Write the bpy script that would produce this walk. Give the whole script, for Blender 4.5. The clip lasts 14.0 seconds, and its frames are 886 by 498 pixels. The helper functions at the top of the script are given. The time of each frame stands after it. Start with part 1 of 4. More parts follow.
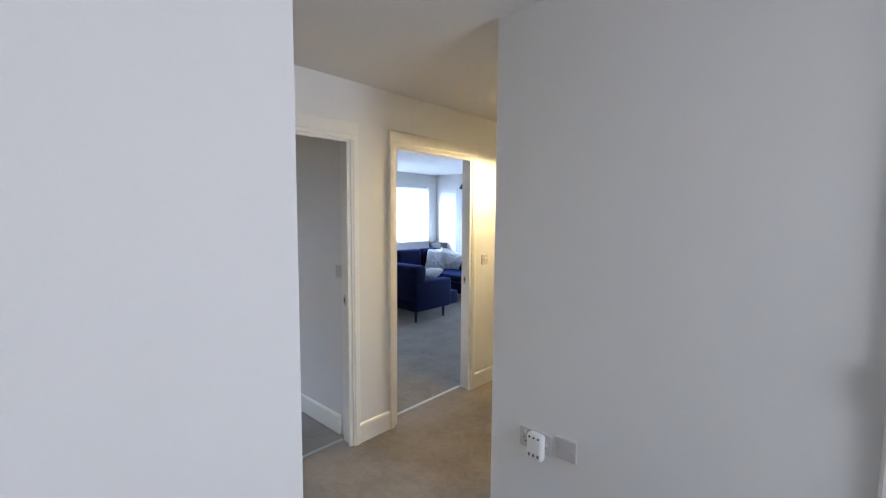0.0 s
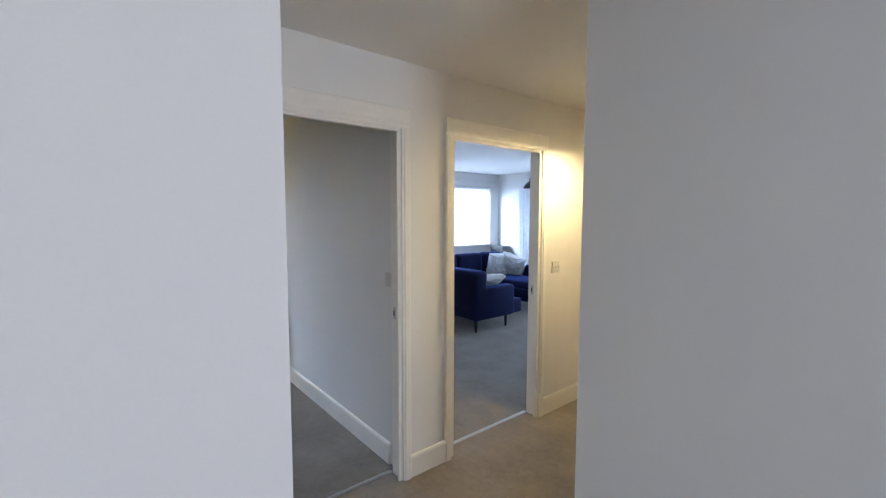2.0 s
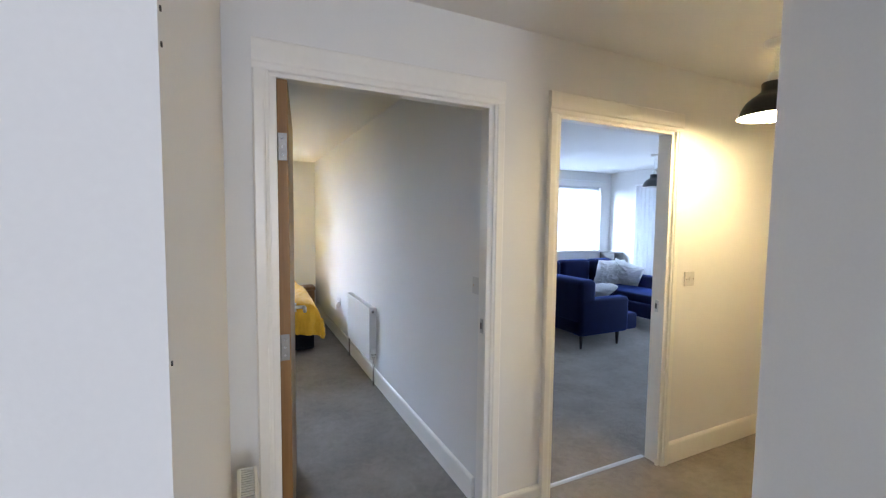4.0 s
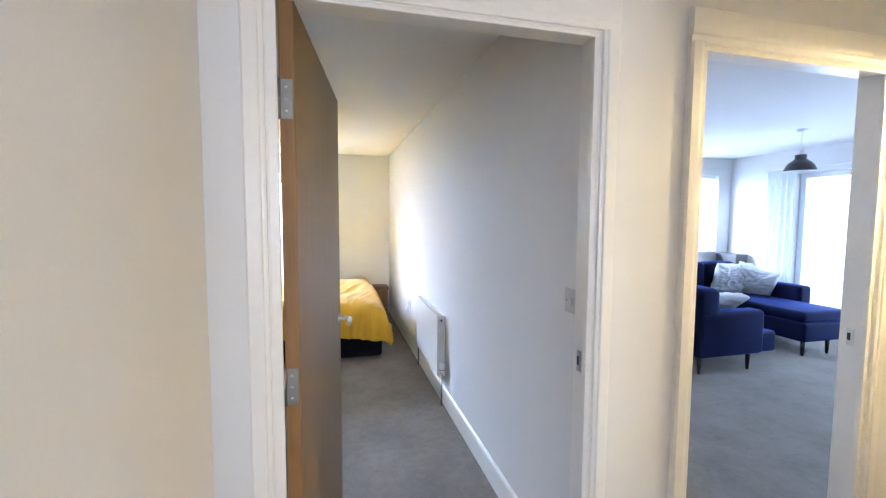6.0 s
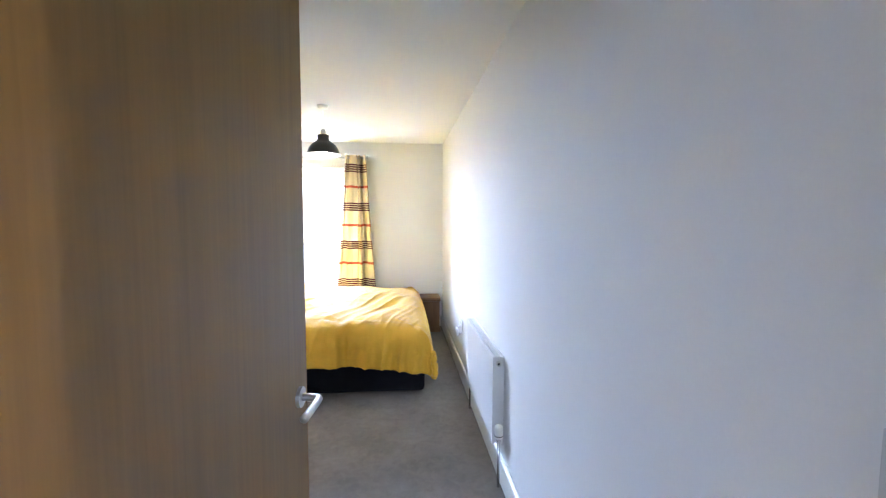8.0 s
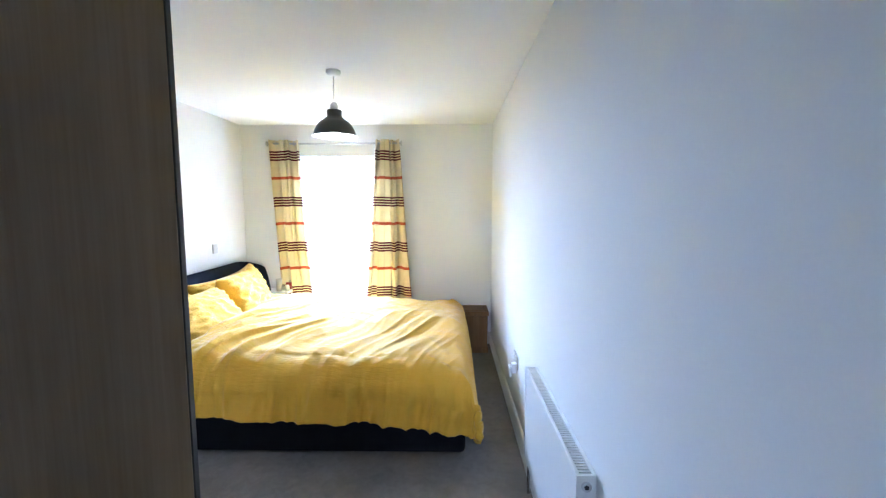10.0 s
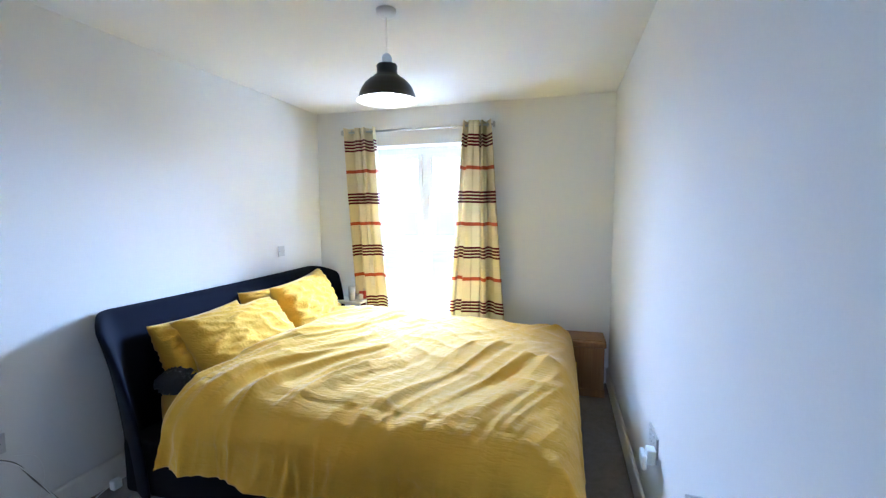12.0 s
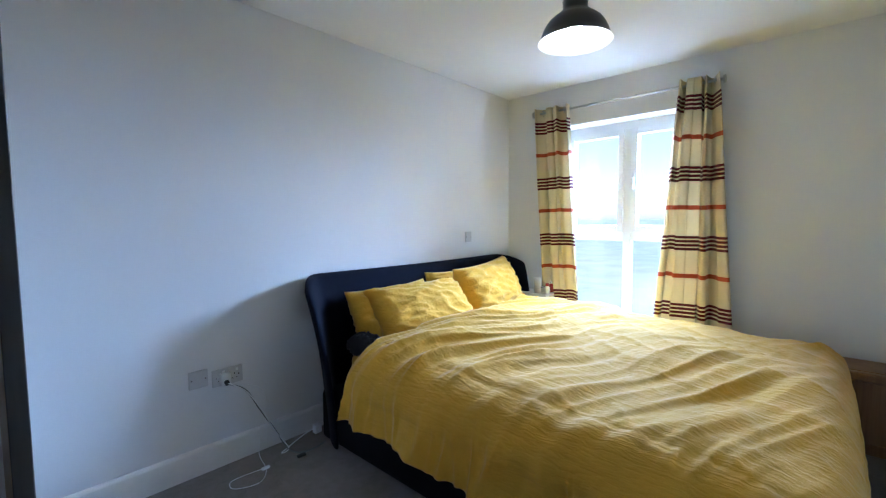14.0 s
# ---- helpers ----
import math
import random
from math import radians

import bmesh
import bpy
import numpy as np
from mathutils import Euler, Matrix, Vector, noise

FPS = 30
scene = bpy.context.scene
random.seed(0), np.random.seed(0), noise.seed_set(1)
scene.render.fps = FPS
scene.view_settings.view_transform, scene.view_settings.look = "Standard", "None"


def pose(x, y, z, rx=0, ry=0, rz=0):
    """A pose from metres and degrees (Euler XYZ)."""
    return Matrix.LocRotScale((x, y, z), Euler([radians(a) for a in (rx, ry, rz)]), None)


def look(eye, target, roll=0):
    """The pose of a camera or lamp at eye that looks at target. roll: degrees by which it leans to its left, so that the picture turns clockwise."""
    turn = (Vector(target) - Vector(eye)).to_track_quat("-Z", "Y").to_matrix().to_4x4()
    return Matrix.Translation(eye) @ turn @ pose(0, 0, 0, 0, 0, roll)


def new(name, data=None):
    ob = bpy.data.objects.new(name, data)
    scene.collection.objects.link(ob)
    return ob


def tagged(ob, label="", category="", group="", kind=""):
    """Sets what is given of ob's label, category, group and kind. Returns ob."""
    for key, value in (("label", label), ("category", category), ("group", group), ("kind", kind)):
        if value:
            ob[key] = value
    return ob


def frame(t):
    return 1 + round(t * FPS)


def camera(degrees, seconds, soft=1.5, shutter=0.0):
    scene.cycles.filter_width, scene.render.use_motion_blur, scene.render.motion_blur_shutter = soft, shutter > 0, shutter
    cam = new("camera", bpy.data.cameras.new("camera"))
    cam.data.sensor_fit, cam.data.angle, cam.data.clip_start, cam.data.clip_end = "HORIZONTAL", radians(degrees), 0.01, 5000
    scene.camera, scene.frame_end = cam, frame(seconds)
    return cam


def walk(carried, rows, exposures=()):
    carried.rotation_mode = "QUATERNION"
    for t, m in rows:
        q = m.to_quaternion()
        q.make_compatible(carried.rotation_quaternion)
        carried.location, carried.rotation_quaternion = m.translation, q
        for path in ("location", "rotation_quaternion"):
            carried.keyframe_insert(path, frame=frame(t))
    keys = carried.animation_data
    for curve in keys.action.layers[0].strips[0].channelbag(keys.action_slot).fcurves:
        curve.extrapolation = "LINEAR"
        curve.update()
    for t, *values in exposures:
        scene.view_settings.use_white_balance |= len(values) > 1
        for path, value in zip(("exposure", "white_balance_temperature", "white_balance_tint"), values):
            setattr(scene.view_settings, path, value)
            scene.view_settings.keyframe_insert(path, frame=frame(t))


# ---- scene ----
cam = camera(92.6, 14.0, soft=1.25)
PATH = [
    (0, (0.152, 0.063, 1.53), (-1.19, 1.536, 1.364), 0.4),
    (0.5, (0.088, 0.135, 1.53), (-1.276, 1.588, 1.364), 0.4),
    (1, (0.007, 0.216, 1.518), (-1.401, 1.628, 1.36), 0.4),
    (1.5, (-0.067, 0.282, 1.501), (-1.547, 1.619, 1.352), 0.3),
    (2, (-0.141, 0.348, 1.516), (-1.681, 1.615, 1.361), 0.1),
    (2.5, (-0.234, 0.43, 1.519), (-1.844, 1.607, 1.361), 0.2),
    (3, (-0.323, 0.514, 1.521), (-2.017, 1.566, 1.361), 0.1),
    (3.2, (-0.343, 0.536, 1.512), (-2.067, 1.537, 1.358), 0.2),
    (5.5, (-0.76, 0.781, 1.434), (-2.649, 1.422, 1.293), 0.6),
    (6, (-0.942, 0.867, 1.431), (-2.873, 1.367, 1.285), 0.3),
    (6.5, (-1.147, 0.945, 1.416), (-3.103, 1.339, 1.273), 0.3),
    (7, (-1.371, 1.0, 1.423), (-3.334, 1.355, 1.275), 0.5),
    (7.5, (-1.639, 1.08, 1.397), (-3.607, 1.399, 1.247), 0.5),
    (8, (-1.899, 1.146, 1.413), (-3.883, 1.345, 1.265), 0.2),
    (8.2, (-2.019, 1.155, 1.403), (-4.006, 1.327, 1.256), 0.4),
    (10.3, (-3.018, 1.279, 1.486), (-5.006, 1.173, 1.29), -0.2),
    (10.5, (-3.161, 1.3, 1.482), (-5.145, 1.142, 1.289), -0.2),
    (11, (-3.383, 1.319, 1.476), (-5.358, 1.062, 1.288), -0.3),
    (11.5, (-3.552, 1.337, 1.46), (-5.502, 0.932, 1.277), -0.3),
    (12, (-3.713, 1.305, 1.423), (-5.629, 0.76, 1.246), -0.3),
    (12.5, (-3.841, 1.265, 1.364), (-5.684, 0.504, 1.2), -0.6),
    (13, (-3.94, 1.262, 1.302), (-5.656, 0.246, 1.149), -0.7),
    (13.5, (-3.969, 1.277, 1.259), (-5.549, 0.059, 1.12), -0.6),
    (14, (-3.969, 1.277, 1.241), (-5.443, -0.068, 1.104), -0.4),
]
EXPOSURES = [(0, 1.8, 6350, 11), (1.5, 1.68, 6350, 11), (3, 1.65, 6350, 11), (5.3, 2.3, 6200, 12), (6.5, 2.4, 6050, 13), (7.5, 2.45, 5800, 13.5), (8.2, 2.55, 5550, 12.5), (10.5, 1.98, 5050, 9.5), (11.5, 1.68, 5000, 9.5), (12.5, 1.34, 4950, 9), (13, 1.18, 4950, 9), (14, 0.94, 4950, 8.5)]
walk(cam, [(t, look(eye, target, roll)) for t, eye, target, roll in PATH], EXPOSURES)

# ---- light and exposure ----

world = bpy.data.worlds.new("sky_world")
scene.world = world
world.use_nodes = True
wn = world.node_tree.nodes
sky = wn.new("ShaderNodeTexSky")
sky.sky_type, sky.sun_disc = "NISHITA", False
sky.sun_elevation, sky.sun_rotation = radians(72), radians(-80)
sky.air_density, sky.dust_density = 1.0, 1.0
world.node_tree.links.new(sky.outputs["Color"], wn["Background"].inputs["Color"])
wn["Background"].inputs["Strength"].default_value = 0.15

sun = new("sun", bpy.data.lights.new("sun", "SUN"))
sun.data.energy, sun.data.angle, sun.data.color = 1.5, radians(20), (1.0, 0.98, 0.95)
sun.matrix_world = look((-15, 2.6, 47), (0, 0, 0))


def window_light(name, eye, target, width, height, watts, colour):
    lamp = new(name, bpy.data.lights.new(name, "AREA"))
    lamp.data.shape, lamp.data.size, lamp.data.size_y = "RECTANGLE", width, height
    lamp.data.energy, lamp.data.color = watts, colour
    lamp.matrix_world = look(eye, target)
    return lamp


DAY = (0.58, 0.74, 1.0)
COOL = (0.52, 0.70, 1.0)
window_light("bedroom_sky_light", (-8.9, -0.15, 2.82), (-6.5, 0.10, 1.35), 3.9, 2.4, 1950, DAY)
window_light("living_west_sky_light", (-7.3, 6.3, 1.5), (-5.0, 6.3, 1.4), 6.5, 3.2, 150, COOL)
window_light("living_north_sky_light", (-4.3, 7.7, 1.4), (-4.3, 5.0, 1.2), 5.0, 3.0, 95, COOL)
window_light("entrance_sky_light", (2.75, 0.85, 1.35), (0.0, 0.45, 0.85), 1.2, 1.2, 20, (0.85, 0.89, 1.0))


# ---- materials ----
def material(name, colour, rough=0.6, metal=0.0, spread=0.06, scale=6.0, fine=60.0, bump=0.05, depth=0.002, spec=0.4, sheen=0.0, stretch=(1, 1, 1)):
    """A surface with variation at two scales and a fine relief."""
    mat = bpy.data.materials.new(name)
    mat.use_nodes = True
    n, l = mat.node_tree.nodes, mat.node_tree.links
    b = n["Principled BSDF"]
    b.inputs["Roughness"].default_value = rough
    b.inputs["Metallic"].default_value = metal
    b.inputs["Specular IOR Level"].default_value = spec
    if sheen:
        b.inputs["Sheen Weight"].default_value = sheen
        b.inputs["Sheen Roughness"].default_value = 0.4
    co = n.new("ShaderNodeTexCoord")
    mp = n.new("ShaderNodeMapping")
    mp.inputs["Scale"].default_value = stretch
    l.new(co.outputs["Object"], mp.inputs["Vector"])
    big, small = n.new("ShaderNodeTexNoise"), n.new("ShaderNodeTexNoise")
    big.inputs["Scale"].default_value, big.inputs["Detail"].default_value = scale, 4
    small.inputs["Scale"].default_value, small.inputs["Detail"].default_value = fine, 3
    for tex in (big, small):
        l.new(mp.outputs["Vector"], tex.inputs["Vector"])
    add = n.new("ShaderNodeMath")
    add.operation = "ADD"
    l.new(big.outputs["Fac"], add.inputs[0])
    l.new(small.outputs["Fac"], add.inputs[1])
    ramp = n.new("ShaderNodeMapRange")
    ramp.inputs["From Min"].default_value, ramp.inputs["From Max"].default_value = 0.6, 1.4
    ramp.inputs["To Min"].default_value, ramp.inputs["To Max"].default_value = 1 - spread, 1 + spread
    l.new(add.outputs[0], ramp.inputs["Value"])
    mul = n.new("ShaderNodeVectorMath")
    mul.operation = "SCALE"
    mul.inputs[0].default_value = colour
    l.new(ramp.outputs[0], mul.inputs["Scale"])
    l.new(mul.outputs["Vector"], b.inputs["Base Color"])
    if bump:
        bp = n.new("ShaderNodeBump")
        bp.inputs["Strength"].default_value, bp.inputs["Distance"].default_value = bump, depth
        l.new(small.outputs["Fac"], bp.inputs["Height"])
        l.new(bp.outputs["Normal"], b.inputs["Normal"])
    return mat


def glow_material(name, colour, strength):
    mat = bpy.data.materials.new(name)
    mat.use_nodes = True
    b = mat.node_tree.nodes["Principled BSDF"]
    b.inputs["Base Color"].default_value = (0.9, 0.9, 0.88, 1)
    b.inputs["Emission Color"].default_value = (*colour, 1)
    b.inputs["Emission Strength"].default_value = strength
    return mat


def glass_material(name):
    mat = bpy.data.materials.new(name)
    mat.use_nodes = True
    n, l = mat.node_tree.nodes, mat.node_tree.links
    clear, gloss, mix, fres = n.new("ShaderNodeBsdfTransparent"), n.new("ShaderNodeBsdfGlossy"), n.new("ShaderNodeMixShader"), n.new("ShaderNodeFresnel")
    gloss.inputs["Roughness"].default_value = 0.02
    fres.inputs["IOR"].default_value = 1.45
    l.new(fres.outputs[0], mix.inputs[0])
    l.new(clear.outputs[0], mix.inputs[1])
    l.new(gloss.outputs[0], mix.inputs[2])
    l.new(mix.outputs[0], n["Material Output"].inputs["Surface"])
    return mat


def wood_material(name, dark, light, rough=0.45, scale=1.0, across="X", ring=9.0):
    """Straight-grained veneer: long noise streaks along z and a few broad figures."""
    mat = bpy.data.materials.new(name)
    mat.use_nodes = True
    n, l = mat.node_tree.nodes, mat.node_tree.links
    b = n["Principled BSDF"]
    b.inputs["Roughness"].default_value = rough
    co, mp, mp2 = n.new("ShaderNodeTexCoord"), n.new("ShaderNodeMapping"), n.new("ShaderNodeMapping")
    mp.inputs["Scale"].default_value = (38 * scale, 38 * scale, 1.3 * scale)
    mp2.inputs["Scale"].default_value = (ring * scale, ring * scale, 0.45 * scale)
    streak, figure = n.new("ShaderNodeTexNoise"), n.new("ShaderNodeTexNoise")
    streak.inputs["Scale"].default_value, streak.inputs["Detail"].default_value, streak.inputs["Roughness"].default_value = 2.0, 6, 0.65
    figure.inputs["Scale"].default_value, figure.inputs["Detail"].default_value, figure.inputs["Distortion"].default_value = 1.0, 2, 1.2
    l.new(co.outputs["Object"], mp.inputs["Vector"])
    l.new(co.outputs["Object"], mp2.inputs["Vector"])
    l.new(mp.outputs["Vector"], streak.inputs["Vector"])
    l.new(mp2.outputs["Vector"], figure.inputs["Vector"])
    mix = n.new("ShaderNodeMix")
    mix.data_type = "FLOAT"
    mix.inputs[0].default_value = 0.45
    l.new(streak.outputs["Fac"], mix.inputs[2])
    l.new(figure.outputs["Fac"], mix.inputs[3])
    ramp = n.new("ShaderNodeValToRGB")
    ramp.color_ramp.elements[0].position, ramp.color_ramp.elements[1].position = 0.3, 0.68
    ramp.color_ramp.elements[0].color, ramp.color_ramp.elements[1].color = (*dark, 1), (*light, 1)
    l.new(mix.outputs[0], ramp.inputs["Fac"])
    l.new(ramp.outputs["Color"], b.inputs["Base Color"])
    bp = n.new("ShaderNodeBump")
    bp.inputs["Strength"].default_value, bp.inputs["Distance"].default_value = 0.12, 0.001
    l.new(streak.outputs["Fac"], bp.inputs["Height"])
    l.new(bp.outputs["Normal"], b.inputs["Normal"])
    return mat


def carpet_material(name, colour):
    """Cut pile with fine tufts, broad footprints and a few darker stains."""
    mat = bpy.data.materials.new(name)
    mat.use_nodes = True
    n, l = mat.node_tree.nodes, mat.node_tree.links
    b = n["Principled BSDF"]
    b.inputs["Roughness"].default_value = 0.95
    b.inputs["Specular IOR Level"].default_value = 0.1
    b.inputs["Sheen Weight"].default_value = 0.15
    co = n.new("ShaderNodeTexCoord")
    tuft, mid, broad = n.new("ShaderNodeTexNoise"), n.new("ShaderNodeTexNoise"), n.new("ShaderNodeTexNoise")
    for tex, size, detail in ((tuft, 260, 2), (mid, 22, 5), (broad, 3.2, 4)):
        tex.inputs["Scale"].default_value, tex.inputs["Detail"].default_value = size, detail
        l.new(co.outputs["Object"], tex.inputs["Vector"])
    mid.inputs["Distortion"].default_value = 0.8
    total = None
    for tex, weight in ((tuft, 0.9), (mid, 0.5), (broad, 0.75)):
        m = n.new("ShaderNodeMath")
        m.operation = "MULTIPLY_ADD"
        l.new(tex.outputs["Fac"], m.inputs[0])
        m.inputs[1].default_value = weight
        if total is None:
            m.inputs[2].default_value = 0.0
        else:
            l.new(total.outputs[0], m.inputs[2])
        total = m
    ramp = n.new("ShaderNodeValToRGB")
    ramp.color_ramp.elements[0].position, ramp.color_ramp.elements[1].position = 0.3, 0.75
    ramp.color_ramp.elements[0].color = (*[c * 0.5 for c in colour], 1)
    ramp.color_ramp.elements[1].color = (*[c * 1.45 for c in colour], 1)
    half = n.new("ShaderNodeMath")
    half.operation = "MULTIPLY"
    half.inputs[1].default_value = 0.5
    l.new(total.outputs[0], half.inputs[0])
    l.new(half.outputs[0], ramp.inputs["Fac"])
    l.new(ramp.outputs["Color"], b.inputs["Base Color"])
    bp = n.new("ShaderNodeBump")
    bp.inputs["Strength"].default_value, bp.inputs["Distance"].default_value = 0.6, 0.006
    l.new(total.outputs[0], bp.inputs["Height"])
    l.new(bp.outputs["Normal"], b.inputs["Normal"])
    return mat


def linen_material(name, colour):
    """Crinkled washed linen: stretched fine creases and a weave."""
    mat = material(name, colour, rough=0.85, spread=0.14, scale=5, fine=420, bump=0.0, spec=0.15, sheen=0.25)
    n, l = mat.node_tree.nodes, mat.node_tree.links
    co, mp = n.new("ShaderNodeTexCoord"), n.new("ShaderNodeMapping")
    mp.inputs["Scale"].default_value, mp.inputs["Rotation"].default_value = (62, 9, 50), (0, radians(4), radians(14))
    crease, weave = n.new("ShaderNodeTexNoise"), n.new("ShaderNodeTexNoise")
    crease.inputs["Scale"].default_value, crease.inputs["Detail"].default_value, crease.inputs["Distortion"].default_value = 1.0, 4, 0.6
    weave.inputs["Scale"].default_value = 500
    l.new(co.outputs["Object"], mp.inputs["Vector"])
    l.new(mp.outputs["Vector"], crease.inputs["Vector"])
    l.new(co.outputs["Object"], weave.inputs["Vector"])
    add = n.new("ShaderNodeMath")
    add.operation = "MULTIPLY_ADD"
    add.inputs[1].default_value = 0.12
    l.new(weave.outputs["Fac"], add.inputs[0])
    l.new(crease.outputs["Fac"], add.inputs[2])
    bp = n.new("ShaderNodeBump")
    bp.inputs["Strength"].default_value, bp.inputs["Distance"].default_value = 0.6, 0.008
    l.new(add.outputs[0], bp.inputs["Height"])
    l.new(bp.outputs["Normal"], n["Principled BSDF"].inputs["Normal"])
    return mat


WALL = material("white_wall_paint", (0.75, 0.74, 0.725), rough=0.75, spread=0.018, scale=1.6, fine=170, bump=0.10, depth=0.0012, spec=0.25)
CEIL = material("white_ceiling_paint", (0.76, 0.75, 0.735), rough=0.9, spread=0.02, scale=1.2, fine=120, bump=0.08, depth=0.001, spec=0.15)
GLOSS = material("white_gloss_woodwork", (0.80, 0.775, 0.73), rough=0.32, spread=0.03, scale=3, fine=40, bump=0.05, depth=0.001, spec=0.5)
CARPET = carpet_material("taupe_carpet", (0.235, 0.205, 0.175))
OAK = wood_material("oak_veneer", (0.175, 0.102, 0.030), (0.250, 0.150, 0.048), rough=0.42)
OAK_EDGE = wood_material("oak_lipping", (0.19, 0.09, 0.026), (0.30, 0.155, 0.05), rough=0.5, scale=1.5)
PINE = wood_material("old_pine", (0.16, 0.075, 0.025), (0.34, 0.18, 0.07), rough=0.5, scale=0.8)
STEEL = material("brushed_steel", (0.55, 0.55, 0.54), rough=0.28, metal=1.0, spread=0.05, bump=0.02)
CHROME = material("chrome", (0.75, 0.75, 0.76), rough=0.12, metal=1.0, spread=0.03, bump=0.0)
PLASTIC = material("white_plastic", (0.80, 0.80, 0.78), rough=0.35, spread=0.02, bump=0.0, spec=0.5)
DARK_SLOT = material("dark_plastic", (0.02, 0.02, 0.022), rough=0.5, spread=0.05, bump=0.0)
UPVC = material("white_upvc", (0.70, 0.71, 0.72), rough=0.3, spread=0.02, bump=0.0, spec=0.5)
RADIATOR = material("white_radiator_enamel", (0.68, 0.68, 0.67), rough=0.35, spread=0.02, bump=0.0, spec=0.5)
NAVY = material("navy_velvet", (0.002, 0.003, 0.010), rough=0.85, spread=0.3, scale=7, fine=500, bump=0.1, depth=0.001, spec=0.12, sheen=0.03)
SOFA_NAVY = material("royal_blue_velvet", (0.003, 0.006, 0.030), rough=0.85, spread=0.3, scale=6, fine=400, bump=0.1, depth=0.001, spec=0.15, sheen=0.08)
BLACK_BASE = material("black_fabric", (0.010, 0.010, 0.013), rough=0.95, spread=0.3, scale=8, fine=500, bump=0.15, spec=0.1)
BLACK_WOOD = material("black_stained_wood", (0.012, 0.010, 0.010), rough=0.4, spread=0.2, bump=0.02)
MUSTARD = linen_material("mustard_linen", (0.64, 0.362, 0.034))
SOFA_NAVY.node_tree.nodes["Principled BSDF"].inputs["Sheen Weight"].default_value = 0.28
SOFA_NAVY.node_tree.nodes["Principled BSDF"].inputs["Sheen Tint"].default_value = (0.06, 0.20, 1.0, 1)
WHITE_CLOTH = linen_material("white_cotton", (0.74, 0.75, 0.76))
GREY_CLOTH = linen_material("grey_cotton", (0.05, 0.053, 0.065))
SHEET = linen_material("mustard_sheet", (0.55, 0.31, 0.05))
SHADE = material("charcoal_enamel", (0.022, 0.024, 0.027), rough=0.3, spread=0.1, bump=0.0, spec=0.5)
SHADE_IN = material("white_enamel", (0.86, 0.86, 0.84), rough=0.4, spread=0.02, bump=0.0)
GREY_BOX = material("grey_felt", (0.17, 0.17, 0.165), rough=0.9, spread=0.15, bump=0.1)
# white plastic with the wall plates' shading put into its colour; the glass reuses it
SHADED_WHITE = material("shaded_white_plastic", (0.56, 0.55, 0.54), rough=0.3, spread=0.03, bump=0.0, spec=0.5)
HINGE = material("dull_steel_hinge", (0.28, 0.27, 0.26), rough=0.45, metal=1.0, spread=0.1, bump=0.0)
BRONZE = material("dull_bronze", (0.10, 0.085, 0.065), rough=0.4, metal=0.6, spread=0.15, bump=0.0)
# lighter copy of the oak: hall light on the inner door is in its colour
LIT_OAK = wood_material("hall_lit_oak", (0.36, 0.25, 0.15), (0.48, 0.35, 0.22), rough=0.5)
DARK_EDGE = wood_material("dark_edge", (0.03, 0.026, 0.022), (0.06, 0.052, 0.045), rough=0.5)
GLASS = glass_material("window_glass")
VOILE = material("white_voile", (0.82, 0.84, 0.87), rough=0.9, spread=0.04, fine=200, bump=0.1)
BULB_COOL = glow_material("bedroom_bulb_glow", (1.0, 0.90, 0.74), 25)
BULB_WARM = glow_material("hall_bulb_glow", (1.0, 0.77, 0.39), 255)
GRASS = material("pale_paving", (0.50, 0.50, 0.49), rough=0.95, spread=0.25, scale=0.3, fine=6, bump=0.0)


def curtain_material():
    """Cream cloth with woven bands: groups of four dark stripes and single rust ones, at their heights."""
    mat = material("striped_curtain_cloth", (0.72, 0.61, 0.40), rough=0.85, spread=0.10, scale=5, fine=260, bump=0.25, depth=0.001, spec=0.15, sheen=0.2)
    n, l = mat.node_tree.nodes, mat.node_tree.links
    b = n["Principled BSDF"]
    base = b.inputs["Base Color"].links[0].from_socket
    uv, sep = n.new("ShaderNodeTexCoord"), n.new("ShaderNodeSeparateXYZ")
    l.new(uv.outputs["UV"], sep.inputs[0])

    def band(socket, centre, half):
        d = n.new("ShaderNodeMath")
        d.operation = "COMPARE"
        l.new(socket, d.inputs[0])
        d.inputs[1].default_value, d.inputs[2].default_value = centre, half
        return d.outputs[0]

    # the weave repeats every 0.474 m of height
    rep = n.new("ShaderNodeMath")
    rep.operation = "FLOORED_MODULO"
    rep.inputs[1].default_value = 0.474
    l.new(sep.outputs["Y"], rep.inputs[0])
    h = rep.outputs[0]

    def over(below, mask, colour):
        mix = n.new("ShaderNodeMix")
        mix.data_type = "RGBA"
        l.new(mask, mix.inputs[0])
        l.new(below, mix.inputs[6])
        mix.inputs[7].default_value = (*colour, 1)
        return mix.outputs[2]

    top = over(base, band(h, 0.366, 0.015), (0.42, 0.085, 0.035))
    for k in range(4):
        top = over(top, band(h, 0.079 + 0.0275 * k, 0.0088), (0.095, 0.010, 0.020))
    l.new(top, b.inputs["Base Color"])
    thin, mix = n.new("ShaderNodeBsdfTranslucent"), n.new("ShaderNodeMixShader")
    l.new(top, thin.inputs["Color"])
    mix.inputs[0].default_value = 0.22
    l.new(b.outputs[0], mix.inputs[1])
    l.new(thin.outputs[0], mix.inputs[2])
    l.new(mix.outputs[0], n["Material Output"].inputs["Surface"])
    return mat


CURTAIN = curtain_material()


# ---- mesh helpers ----
def origin_of(ob):
    here = Vector((0, 0, 0))
    while ob is not None:
        here += ob.location
        ob = ob.parent
    return here


